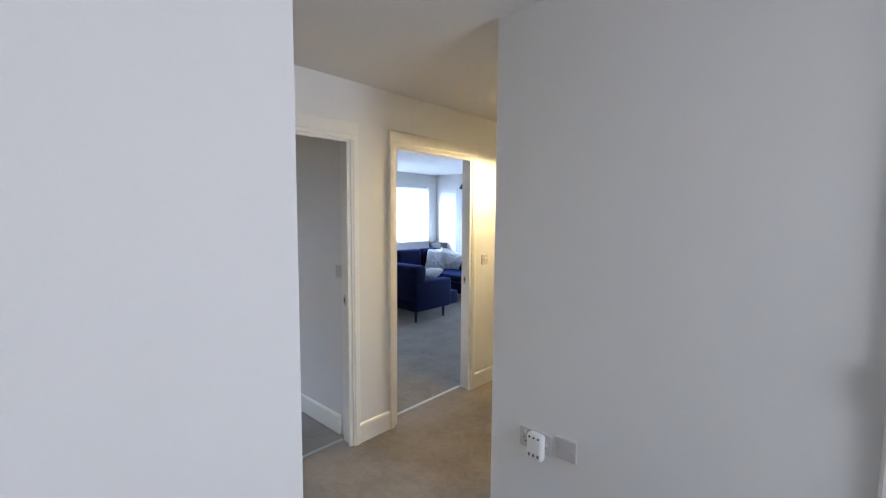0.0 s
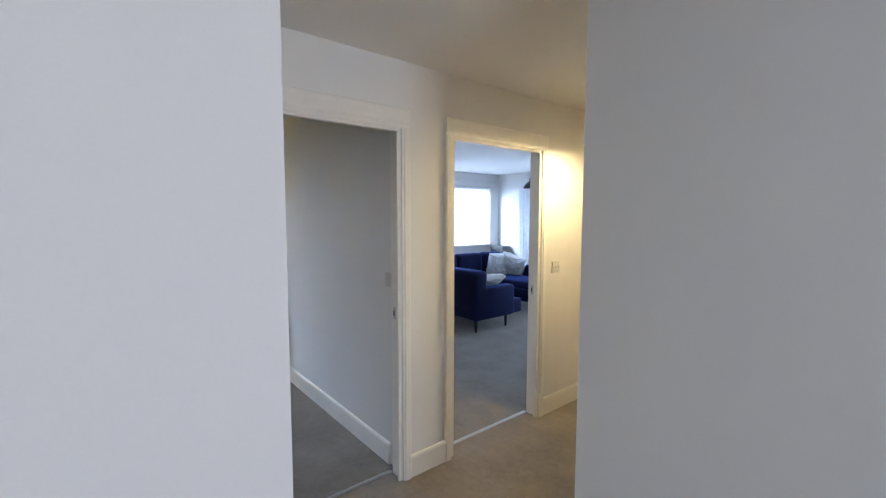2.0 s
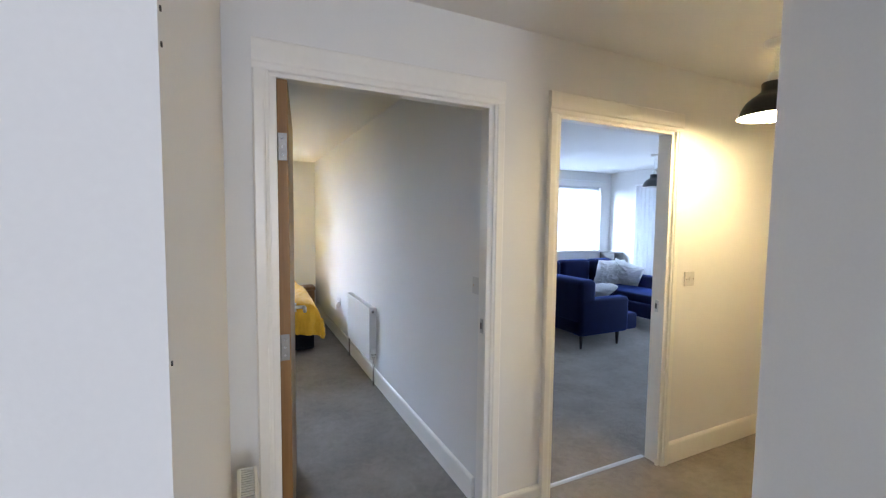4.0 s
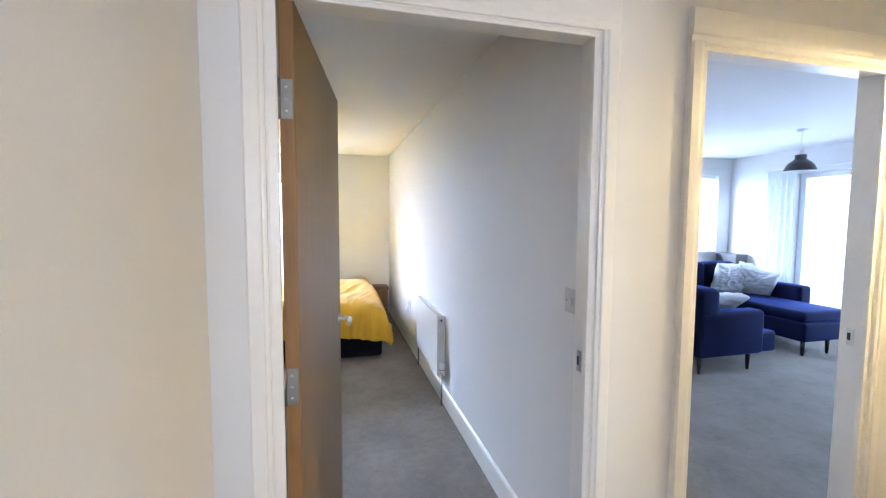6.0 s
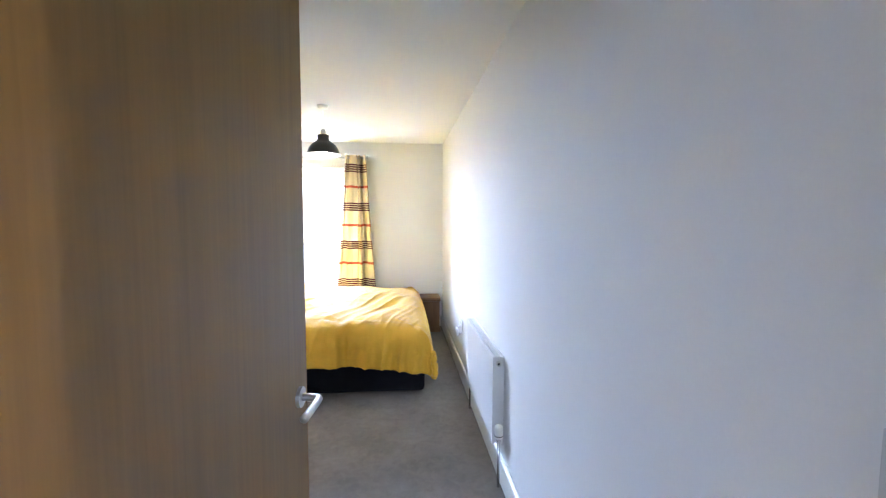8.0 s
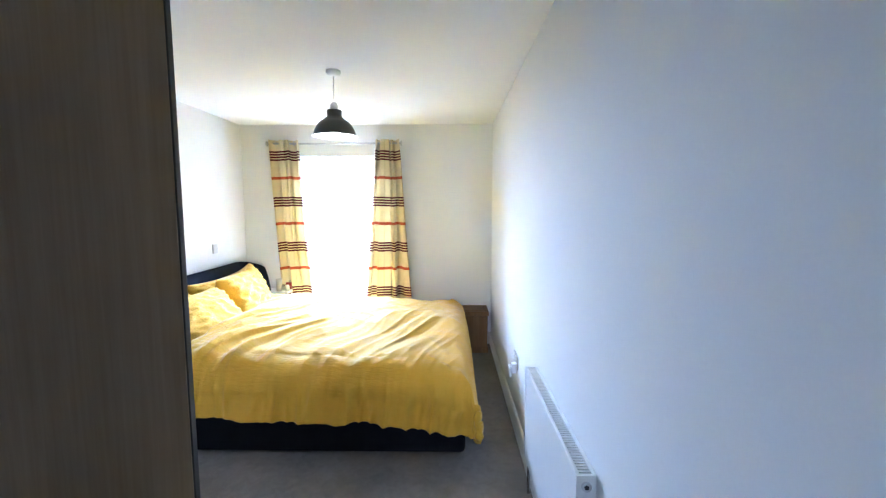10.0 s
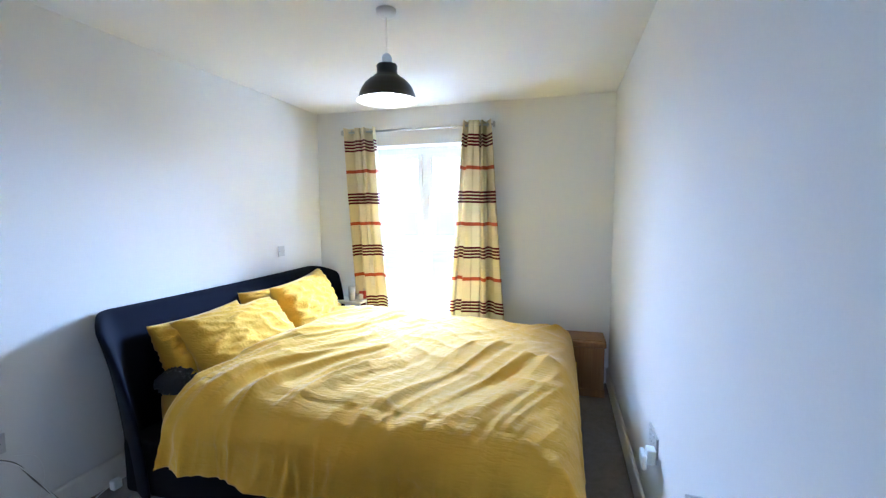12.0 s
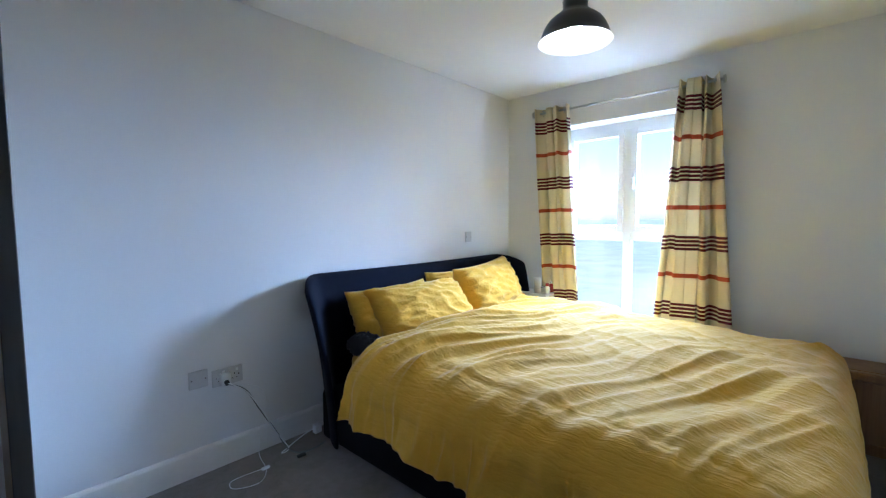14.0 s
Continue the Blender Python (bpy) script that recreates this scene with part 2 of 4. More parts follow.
def link_mesh(name, bm, mat, smooth=False):
    bmesh.ops.recalc_face_normals(bm, faces=bm.faces[:])
    me = bpy.data.meshes.new(name)
    bm.to_mesh(me)
    bm.free()
    me.materials.append(mat)
    if smooth:
        me.polygons.foreach_set("use_smooth", [True] * len(me.polygons))
    return new(name, me)


def part(name, bm, mat, parent, label="", smooth=False, local=False):
    """One mesh under a thing or part; its bmesh is in world metres unless local."""
    if not local:
        bmesh.ops.translate(bm, verts=bm.verts[:], vec=-origin_of(parent))
    ob = link_mesh(name, bm, mat, smooth)
    ob.parent = parent
    return tagged(ob, label)


def thing(name, at, label, category, group=""):
    ob = new(name)
    ob.empty_display_size = 0.1
    ob.location = at
    return tagged(ob, label, category, group)


def structure(name, bm, mat, label="", category="", smooth=False):
    return tagged(link_mesh(name, bm, mat, smooth), label, category, kind="structure")


def box(lo, hi, bm=None, bevel=0.0, segments=2):
    bm = bm or bmesh.new()
    tmp = bmesh.new()
    bmesh.ops.create_cube(tmp, size=1.0)
    size = [hi[i] - lo[i] for i in range(3)]
    bmesh.ops.scale(tmp, vec=size, verts=tmp.verts[:])
    bmesh.ops.translate(tmp, vec=[(hi[i] + lo[i]) / 2 for i in range(3)], verts=tmp.verts[:])
    if bevel:
        bmesh.ops.bevel(tmp, geom=tmp.edges[:], offset=bevel, segments=segments, profile=0.5, affect="EDGES")
    merge(bm, tmp)
    return bm


def merge(bm, tmp):
    me = bpy.data.meshes.new("tmp")
    tmp.to_mesh(me)
    tmp.free()
    bm.from_mesh(me)
    bpy.data.meshes.remove(me)


def lathe(profile, at, steps=40, bm=None):
    """Turns (radius, height) pairs round a vertical axis at a place."""
    bm = bm or bmesh.new()
    rings = []
    for r, h in profile:
        rings.append([bm.verts.new((at[0] + r * math.cos(2 * math.pi * k / steps), at[1] + r * math.sin(2 * math.pi * k / steps), at[2] + h)) for k in range(steps)])
    for a, b in zip(rings, rings[1:]):
        for k in range(steps):
            bm.faces.new((a[k], a[(k + 1) % steps], b[(k + 1) % steps], b[k]))
    return bm


def tube(points, radius, steps=10, bm=None, taper=None):
    """A round rod through points, with closed ends."""
    bm = bm or bmesh.new()
    pts = [Vector(p) for p in points]
    rings = []
    for i, p in enumerate(pts):
        d = (pts[min(i + 1, len(pts) - 1)] - pts[max(i - 1, 0)]).normalized()
        side = d.cross(Vector((0.13, 0.29, 0.95))).normalized()
        up = d.cross(side)
        r = radius if taper is None else radius + (taper - radius) * i / (len(pts) - 1)
        rings.append([bm.verts.new(p + r * (math.cos(2 * math.pi * k / steps) * side + math.sin(2 * math.pi * k / steps) * up)) for k in range(steps)])
    for a, b in zip(rings, rings[1:]):
        for k in range(steps):
            bm.faces.new((a[k], a[(k + 1) % steps], b[(k + 1) % steps], b[k]))
    bm.faces.new(rings[0][::-1])
    bm.faces.new(rings[-1])
    return bm


def sheet(f, nu, nv, bm=None):
    """A grid of points f(u, v) over the unit square."""
    bm = bm or bmesh.new()
    rows = [[bm.verts.new(f(i / nu, j / nv)) for j in range(nv + 1)] for i in range(nu + 1)]
    for i in range(nu):
        for j in range(nv):
            bm.faces.new((rows[i][j], rows[i + 1][j], rows[i + 1][j + 1], rows[i][j + 1]))
    return bm


def curl(points, count=40):
    """A smooth line through points."""
    pts = [Vector(p) for p in points]
    out = []
    for s in range(count + 1):
        u = s / count * (len(pts) - 1)
        i = min(int(u), len(pts) - 2)
        t = u - i
        p0, p1, p2, p3 = pts[max(i - 1, 0)], pts[i], pts[i + 1], pts[min(i + 2, len(pts) - 1)]
        out.append(0.5 * ((2 * p1) + (p2 - p0) * t + (2 * p0 - 5 * p1 + 4 * p2 - p3) * t * t + (3 * p1 - p0 - 3 * p2 + p3) * t ** 3))
    return out


def wob(x, y, z=0.0):
    return noise.noise(Vector((x, y, z)))


# ---- the setting ----
H = 2.345
XH, XB = -2.085, -2.175          # hall face and room face of the wall with the two doors
B0, B1, L0, L1, DH = 0.712, 1.644, 2.014, 2.869, 1.982   # door openings between the linings
YR, YL, XW = 1.685, -0.968, -7.35   # bedroom: party wall, headboard wall, window wall
XLW, YLN = -6.15, 6.75           # living room: west and north walls


def wall_with_holes(name, axis, face, back, lo, hi, holes, label):
    """A wall along x or y from lo to hi with rectangular holes (start, end, sill, head)."""
    bm = bmesh.new()

    def block(a, b, z0, z1):
        if b - a < 1e-4 or z1 - z0 < 1e-4:
            return
        f0, f1 = min(face, back), max(face, back)
        if axis == "y":
            box((f0, a, z0), (f1, b, z1), bm)
        else:
            box((a, f0, z0), (b, f1, z1), bm)

    at = lo
    for a, b, z0, z1 in sorted(holes):
        block(at, a, 0, H)
        block(a, b, 0, z0)
        block(a, b, z1, H)
        at = b
    block(at, hi, 0, H)
    return structure(name, bm, WALL, label, "wall")


WIN = (-0.50, 0.64, 0.14, 2.02)
wall_with_holes("wall_doors", "y", XH, XB, -0.52, 7.0, [(B0 - 0.03, B1 + 0.03, 0, DH + 0.03), (L0 - 0.03, L1 + 0.03, 0, DH + 0.03)], "white painted hall wall with two doorways")
wall_with_holes("wall_party", "x", YR, 1.80, -7.65, XB, [], "smooth white painted bedroom wall")
wall_with_holes("wall_window", "y", XW, -7.65, -1.10, YR, [WIN], "white painted outer wall round the bedroom window")
wall_with_holes("wall_headboard", "x", YL, -1.10, XW, XB, [], "white painted wall behind the bed")
wall_with_holes("wall_ensuite", "x", -0.42, -0.52, -4.04, XB, [(-3.93, -3.01, 0, 2.07)], "white partition wall with an inner doorway")
wall_with_holes("wall_ensuite_end", "y", -3.94, -4.04, YL, -0.52, [], "white end of the partition wall")
wall_with_holes("wall_living_west", "y", XLW, -6.40, 1.80, YLN, [(4.0, 6.52, 0.95, 2.09)], "white living room wall with a wide window")
wall_with_holes("wall_living_north", "x", YLN, 7.0, -6.40, XB, [(-5.22, -2.9, 0.05, 2.04)], "white living room wall with glazed doors")
wall_with_holes("wall_hall_east", "y", -0.916, -0.80, 1.687, 4.07, [], "white painted hall wall")
wall_with_holes("wall_entrance_north", "x", 1.569, 1.687, -0.916, 2.4, [(0.34, 1.31, 0, 2.07)], "white wall with sockets beside the entrance door")
wall_with_holes("wall_hall_north", "x", 3.95, 4.07, XH, -0.916, [(-1.93, -1.05, 0, 1.99)], "white end wall of the hall with a door")
wall_with_holes("wall_entrance_west", "y", -0.764, -0.87, -2.6, 0.444, [], "white painted wall end beside the hall")
wall_with_holes("wall_hall_south", "x", 0.564, 0.444, XH, -0.764, [], "white side wall of the hall with a radiator on it")
wall_with_holes("wall_entrance_south", "x", -2.6, -2.72, -0.87, 2.55, [], "white wall")
wall_with_holes("wall_entrance_east", "y", 2.4, 2.55, -2.6, 1.687, [(-0.15, 1.35, 0.85, 2.1)], "white wall with a window opening")

wall_end = bpy.data.objects["wall_hall_south"]
for z in (1.258, 1.366, 1.583, 1.606):
    part("screw_hole", tube([(-0.774, 0.5638, z), (-0.774, 0.5650, z)], 0.002, 8), DARK_SLOT, wall_end, "small dark screw hole", local=True)
structure("floor_hall", box((-2.2, -2.6, -0.12), (2.4, 4.0, 0)), CARPET, "taupe cut-pile carpet with worn patches", "carpet")
structure("floor_bedroom", box((-7.36, -1.0, -0.12), (-2.2, 1.72, 0)), CARPET, "taupe cut-pile carpet with faint footmarks", "carpet")
structure("floor_living", box((-6.2, 1.76, -0.12), (-2.2, 6.8, 0)), CARPET, "taupe cut-pile carpet", "carpet")
structure("ceiling_hall", box((-2.16, -2.72, H), (2.55, 4.07, H + 0.15)), CEIL, "matt white ceiling", "ceiling")
structure("ceiling_bedroom", box((-7.65, -1.10, H), (-2.16, 1.74, H + 0.15)), CEIL, "matt white ceiling", "ceiling")
structure("ceiling_living", box((-6.40, 1.74, H), (-2.16, 7.0, H + 0.15)), CEIL, "matt white ceiling", "ceiling")


def skirting(points, height=0.132, thick=0.016):
    """A skirting board from a to b, its body on the given side, with an eased top."""
    for (ax, ay), (bx, by), (nx, ny) in points:
        a, b, nrm = Vector((ax, ay, 0)), Vector((bx, by, 0)), Vector((nx, ny, 0))
        prof = [(0, 0.0), (thick, 0.0), (thick, height - 0.014), (thick * 0.75, height - 0.004), (thick * 0.4, height), (0, height)]
        bm = bmesh.new()
        rows = [[bm.verts.new(p + nrm * d + Vector((0, 0, z))) for d, z in prof] for p in (a, b)]
        for k in range(len(prof)):
            m = (k + 1) % len(prof)
            bm.faces.new((rows[0][k], rows[1][k], rows[1][m], rows[0][m]))
        bm.faces.new(rows[0])
        bm.faces.new(rows[1][::-1])
        structure("baseboard", bm, GLOSS, "white gloss skirting board", "skirting board")


AW = 0.052   # architrave width
skirting([
    ((XH, B1 + AW + 0.004), (XH, L0 - AW - 0.004), (1, 0)), ((XH, L1 + AW + 0.004), (XH, 3.95), (1, 0)),
    ((-0.916, 1.587), (-0.916, 3.95), (-1, 0)), ((-0.90, 1.569), (0.282, 1.569), (0, -1)), ((1.39, 1.569), (2.4, 1.569), (0, -1)),
    ((-0.764, -2.6), (-0.764, 0.564), (1, 0)), ((XH + 0.004, 0.564), (-0.764, 0.564), (0, 1)),
    ((-7.35, YR), (XB - 0.09, YR), (0, -1)), ((XW, YL), (-4.04, YL), (0, 1)), ((XW, YL + 0.02), (XW, WIN[0] - 0.02), (1, 0)), ((XW, WIN[1] + 0.02), (XW, YR - 0.02), (1, 0)),
    ((-4.04, YL + 0.02), (-4.04, -0.53), (-1, 0)), ((-2.94, -0.42), (XB, -0.42), (0, 1)),
    ((XLW, 1.82), (XLW, YLN), (1, 0)), ((XLW, YLN), (-5.25, YLN), (0, -1)), ((XB, L1 + 0.1), (XB, YLN), (-1, 0)),
])


def moulding(a, b, out, side, width, thick=0.022):
    """An architrave length from a to b: out points off the wall, side across the board from the opening."""
    a, b, out, side = Vector(a), Vector(b), Vector(out), Vector(side)
    prof = [(0, 0), (0, thick * 0.6), (0.006, thick * 0.72), (width * 0.2, thick * 0.74), (width * 0.26, thick * 0.95), (width * 0.34, thick), (width - 0.006, thick), (width, thick * 0.7), (width, 0)]
    bm = bmesh.new()
    rows = [[bm.verts.new(p + side * d + out * h) for d, h in prof] for p in (a, b)]
    for k in range(len(prof)):
        m = (k + 1) % len(prof)
        bm.faces.new((rows[0][k], rows[1][k], rows[1][m], rows[0][m]))
    bm.faces.new(rows[0])
    bm.faces.new(rows[1][::-1])
    return bm


def door_frame(name, axis, lo, hi, head, front, back, stop_at, label, top=0.105, rear=True):
    """Lining boards, stops and architraves round an opening that runs along x or y, between two wall faces."""
    f0, f1 = min(front, back), max(front, back)
    frame_ob = structure(name, boxes_along(axis, [(lo - 0.028, lo, f0 - 0.002, f1 + 0.002, 0, head + 0.028)]), GLOSS, label, "door frame")

    def add(label_name, dims):
        ob = part(label_name, boxes_along(axis, dims, 0.0015), GLOSS, frame_ob, local=True)
        return ob

    add("lining", [(hi, hi + 0.028, f0 - 0.002, f1 + 0.002, 0, head + 0.028)])
    add("lining", [(lo, hi, f0 - 0.002, f1 + 0.002, head, head + 0.028)])
    s0, s1 = stop_at
    add("door_stop", [(lo, lo + 0.024, s0, s1, 0, head - 0.012)])
    add("door_stop", [(hi - 0.018, hi, s0, s1, 0, head - 0.012)])
    add("door_stop", [(lo, hi, s0, s1, head - 0.012, head)])
    faces = [(front, 1 if front > back else -1)] + ([(back, -1 if front > back else 1)] if rear else [])
    for f, sign in faces:
        wide = AW if f == front else 0.045
        if axis == "y":
            P, O, S = lambda u, z: (f, u, z), (sign, 0, 0), lambda k: (0, k, 0)
        else:
            P, O, S = lambda u, z: (u, f, z), (0, sign, 0), lambda k: (k, 0, 0)
        part("architrave", moulding(P(lo - 0.004, 0), P(lo - 0.004, head + 0.004), O, S(-1), wide), GLOSS, frame_ob, local=True)
        part("architrave", moulding(P(hi + 0.004, 0), P(hi + 0.004, head + 0.004), O, S(1), wide), GLOSS, frame_ob, local=True)
        part("architrave", moulding(P(lo - 0.004 - wide, head + 0.004), P(hi + 0.004 + wide, head + 0.004), O, (0, 0, 1), top), GLOSS, frame_ob, local=True)
    return frame_ob


def boxes_along(axis, dims, bevel=0.0):
    bm = bmesh.new()
    for u0, u1, f0, f1, z0, z1 in dims:
        if axis == "y":
            box((f0, u0, z0), (f1, u1, z1), bm, bevel)
        else:
            box((u0, f0, z0), (u1, f1, z1), bm, bevel)
    return bm


frame_b = door_frame("door_frame_bedroom", "y", B0, B1, DH, XH, XB, (XB + 0.074, XB + 0.090), "white gloss door lining with moulded architrave", rear=True)
frame_l = door_frame("door_frame_living", "y", L0, L1, DH, XH, XB, (XB + 0.074, XB + 0.090), "white gloss door lining with moulded architrave")
door_frame("door_frame_hall_end", "x", -1.93, -1.05, 1.99, 3.95, 4.07, (4.0, 4.03), "white gloss door lining with moulded architrave", rear=False)
frame_e = door_frame("door_frame_entrance", "x", 0.34, 1.31, 2.07, 1.569, 1.687, (1.644, 1.684), "white gloss entrance door lining", rear=False)
door_frame("door_frame_ensuite", "x", -3.93, -3.01, 2.07, -0.42, -0.52, (-0.50, -0.47), "white gloss door lining", rear=False)

# strike plates on the latch side of the linings
for owner, y in ((frame_b, B1), (frame_l, L1)):
    part("strike_plate", box((XB + 0.016, y - 0.003, 0.93), (XB + 0.040, y, 1.00), None, 0.001), STEEL, owner, "small steel strike plate", local=True)
    part("strike_hole", box((XB + 0.018, y - 0.0035, 0.95), (XB + 0.03, y - 0.003, 0.98)), DARK_SLOT, owner, "dark latch hole", local=True)
part("strike_plate", box((0.286, 1.5365, 1.05), (0.332, 1.5475, 1.16), None, 0.002), BRONZE, frame_e, "dull bronze latch plate", local=True)

# metal threshold strips between carpets
for y0, y1 in ((B0, B1), (L0, L1)):
    bm = sheet(lambda u, v: (-2.215 + 0.03 * u, y0 + (y1 - y0) * v, 0.0015 + 0.0045 * math.sin(math.pi * u)), 8, 2)
    structure("trim", bm, STEEL, "thin aluminium carpet threshold strip", "threshold strip", smooth=True)


# ---- doors ----
def lever_handle(owner, x, y, z, out, toward, mat=None):
    """A round rose and an L-shaped lever; out is off the leaf, toward is along it (local unit vectors)."""
    mat = mat or STEEL
    o, d = Vector(out), Vector(toward)
    base = Vector((x, y, z))
    rose = part("handle_rose", tube([base, base + o * 0.009], 0.026, 24), mat, owner, "brushed steel round rose", smooth=False, local=True)
    pts = [base + o * 0.005, base + o * 0.035, base + o * 0.05 + d * 0.006, base + o * 0.055 + d * 0.022, base + o * 0.055 + d * 0.12]
    part("lever", tube(curl(pts, 20), 0.0095, 14), mat, owner, "brushed steel lever", smooth=True, local=True)
    return rose


def door_leaf(name, at, angle, width, height, label, hinge_side=1, handles=(1, -1), hinges=True, edge=None, face=None, thick=0.044):
    """A flush veneered leaf, its hinge edge at the local origin, reaching along -x, its thickness along y from 0 to -0.044."""
    door = thing(name, at, label, "door")
    door.rotation_euler = (0, 0, radians(angle))
    z0 = 0.012
    part("leaf", box((-width + 0.006, -thick, z0), (-0.006, 0, z0 + height), None, 0.0012, 1), face or OAK, door, local=True)
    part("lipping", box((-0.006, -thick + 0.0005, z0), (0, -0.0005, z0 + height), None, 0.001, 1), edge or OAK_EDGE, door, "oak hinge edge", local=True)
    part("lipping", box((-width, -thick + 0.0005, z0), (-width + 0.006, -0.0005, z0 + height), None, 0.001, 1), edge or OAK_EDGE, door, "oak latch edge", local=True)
    for side in handles:
        y = 0.0 if side > 0 else -thick
        lever_handle(door, -width + 0.06, y, 0.955, (0, side, 0), (1, 0, 0))
    if hinges:
        part("latch_plate", box((-width - 0.001, -0.034, 0.925), (-width, -0.010, 0.985)), STEEL, door, "steel latch face plate", local=True)
    if hinges:
        for z in (0.22, 0.93, 1.68):
            h = part("hinge", box((0.0, -0.034, z), (0.0025, -0.004, z + 0.10), None, 0.001, 1), HINGE, door, "satin steel butt hinge", local=True)
            part("knuckle", tube([(0.004, -0.040, z), (0.004, -0.040, z + 0.10)], 0.0065, 12), HINGE, h, smooth=True, local=True)
            for dz in (0.02, 0.05, 0.08):
                part("screw", tube([(0.0025, -0.02, z + dz), (0.0032, -0.02, z + dz)], 0.004, 10), CHROME, h, local=True)
    return door


door_leaf("bedroom_door", (XB + 0.070, 0.776, 0), -7.2, 0.942, 1.965, "open flush oak-veneer door with a steel lever handle", thick=0.038)
door_leaf("ensuite_door", (-3.980, -0.425, 0), -90.0, 0.925, 2.04, "open flush oak-veneer inner door", handles=(), hinges=False, edge=DARK_EDGE, face=LIT_OAK, thick=0.022)
hall_end = thing("hall_door", (-1.93, 4.03, 0), "closed flush oak-veneer door at the end of the hall", "door")
part("leaf", box((-1.925, 4.032, 0.01), (-1.055, 4.068, 1.98)), OAK, hall_end)
front_door = thing("entrance_door", (0.34, 1.68, 0), "closed flush oak-veneer entrance door", "door")
part("leaf", box((0.345, 1.669, 0.01), (1.305, 1.685, 2.06)), OAK, front_door)


# ---- bedroom window ----
window = structure("window_1", boxes_along("y", [(WIN[0], WIN[0] + 0.06, -7.60, -7.53, WIN[2], WIN[3])], 0.004), UPVC, "white upvc casement window over fixed lower panes", "window")


def wpart(name, dims, mat=UPVC, parent=None, label="", bevel=0.004):
    return part(name, boxes_along("y", dims, bevel), mat, parent or window, label, local=True)


YM = 0.055
wpart("window_frame", [(WIN[1] - 0.06, WIN[1], -7.60, -7.53, WIN[2], WIN[3])])
wpart("window_frame", [(WIN[0] + 0.06, WIN[1] - 0.06, -7.60, -7.53, WIN[3] - 0.06, WIN[3])])
wpart("window_frame", [(WIN[0] + 0.06, WIN[1] - 0.06, -7.60, -7.53, WIN[2], WIN[2] + 0.06)])
wpart("mullion", [(YM - 0.03, YM + 0.03, -7.60, -7.532, WIN[2] + 0.06, WIN[3] - 0.06)])
wpart("transom", [(WIN[0] + 0.06, YM - 0.03, -7.60, -7.534, 1.060, 1.135), (YM + 0.03, WIN[1] - 0.06, -7.60, -7.534, 1.060, 1.135)])
for y0, y1, inner in ((WIN[0] + 0.06, YM - 0.03, 1), (YM + 0.03, WIN[1] - 0.06, -1)):
    z0, z1 = 1.135, WIN[3] - 0.06
    sash = wpart("sash", [(y0, y0 + 0.045, -7.585, -7.515, z0, z1), (y1 - 0.045, y1, -7.585, -7.515, z0, z1), (y0 + 0.045, y1 - 0.045, -7.585, -7.515, z0, z0 + 0.05), (y0 + 0.045, y1 - 0.045, -7.585, -7.515, z1 - 0.05, z1)], label="white upvc opening sash")
    pane = wpart("pane", [(y0 + 0.045, y1 - 0.045, -7.565, -7.555, z0 + 0.05, z1 - 0.05)], GLASS, sash, bevel=0)
    pane.visible_shadow = False
    hy = (y1 - 0.022) if inner > 0 else (y0 + 0.022)
    wpart("window_handle", [(hy - 0.012, hy + 0.012, -7.515, -7.503, 1.545, 1.605), (hy - 0.008, hy + 0.008, -7.503, -7.478, 1.48, 1.57)], UPVC, sash, "white lever window handle", 0.004)
    low = wpart("pane", [(y0, y1, -7.57, -7.56, WIN[2] + 0.06, 1.060)], GLASS, bevel=0)
    low.visible_shadow = False
wpart("window_sill", [(WIN[0] + 0.001, WIN[1] - 0.001, -7.53, XW + 0.012, WIN[2] - 0.02, WIN[2] + 0.006)], GLOSS, label="white window board")

# ---- living room windows ----
lw = structure("window_2", boxes_along("y", [(4.0, 4.06, -6.34, -6.27, 0.95, 2.09)], 0.004), UPVC, "white upvc living room window", "window")
for dims in ([(6.46, 6.52, -6.34, -6.27, 0.95, 2.09)], [(4.06, 6.46, -6.34, -6.27, 2.03, 2.09)], [(4.06, 6.46, -6.34, -6.27, 0.95, 1.01)]):
    part("window_frame", boxes_along("y", dims, 0.004), UPVC, lw, local=True)
for y0, y1 in ((4.06, 6.46),):
    pane = part("pane", boxes_along("y", [(y0, y1, -6.31, -6.30, 1.01, 2.03)]), GLASS, lw, local=True)
    pane.visible_shadow = False
part("window_sill", box((-6.30, 4.0, 0.925), (XLW + 0.03, 6.52, 0.955), None, 0.004), GLOSS, lw, "white window board", local=True)

gd = structure("window_3", boxes_along("x", [(-5.22, -5.15, 6.85, 6.92, 0.05, 2.04)], 0.004), UPVC, "white upvc glazed balcony doors", "window")
for dims in ([(-2.97, -2.90, 6.85, 6.92, 0.05, 2.04)], [(-5.15, -2.97, 6.85, 6.92, 1.97, 2.04)], [(-5.15, -2.97, 6.85, 6.92, 0.05, 0.15)], [(-4.11, -4.01, 6.85, 6.922, 0.15, 1.97)]):
    part("window_frame", boxes_along("x", dims, 0.004), UPVC, gd, local=True)
for x0, x1 in ((-5.15, -4.11), (-4.01, -2.97)):
    pane = part("pane", boxes_along("x", [(x0, x1, 6.88, 6.89, 0.15, 1.97)]), GLASS, gd, local=True)
    pane.visible_shadow = False

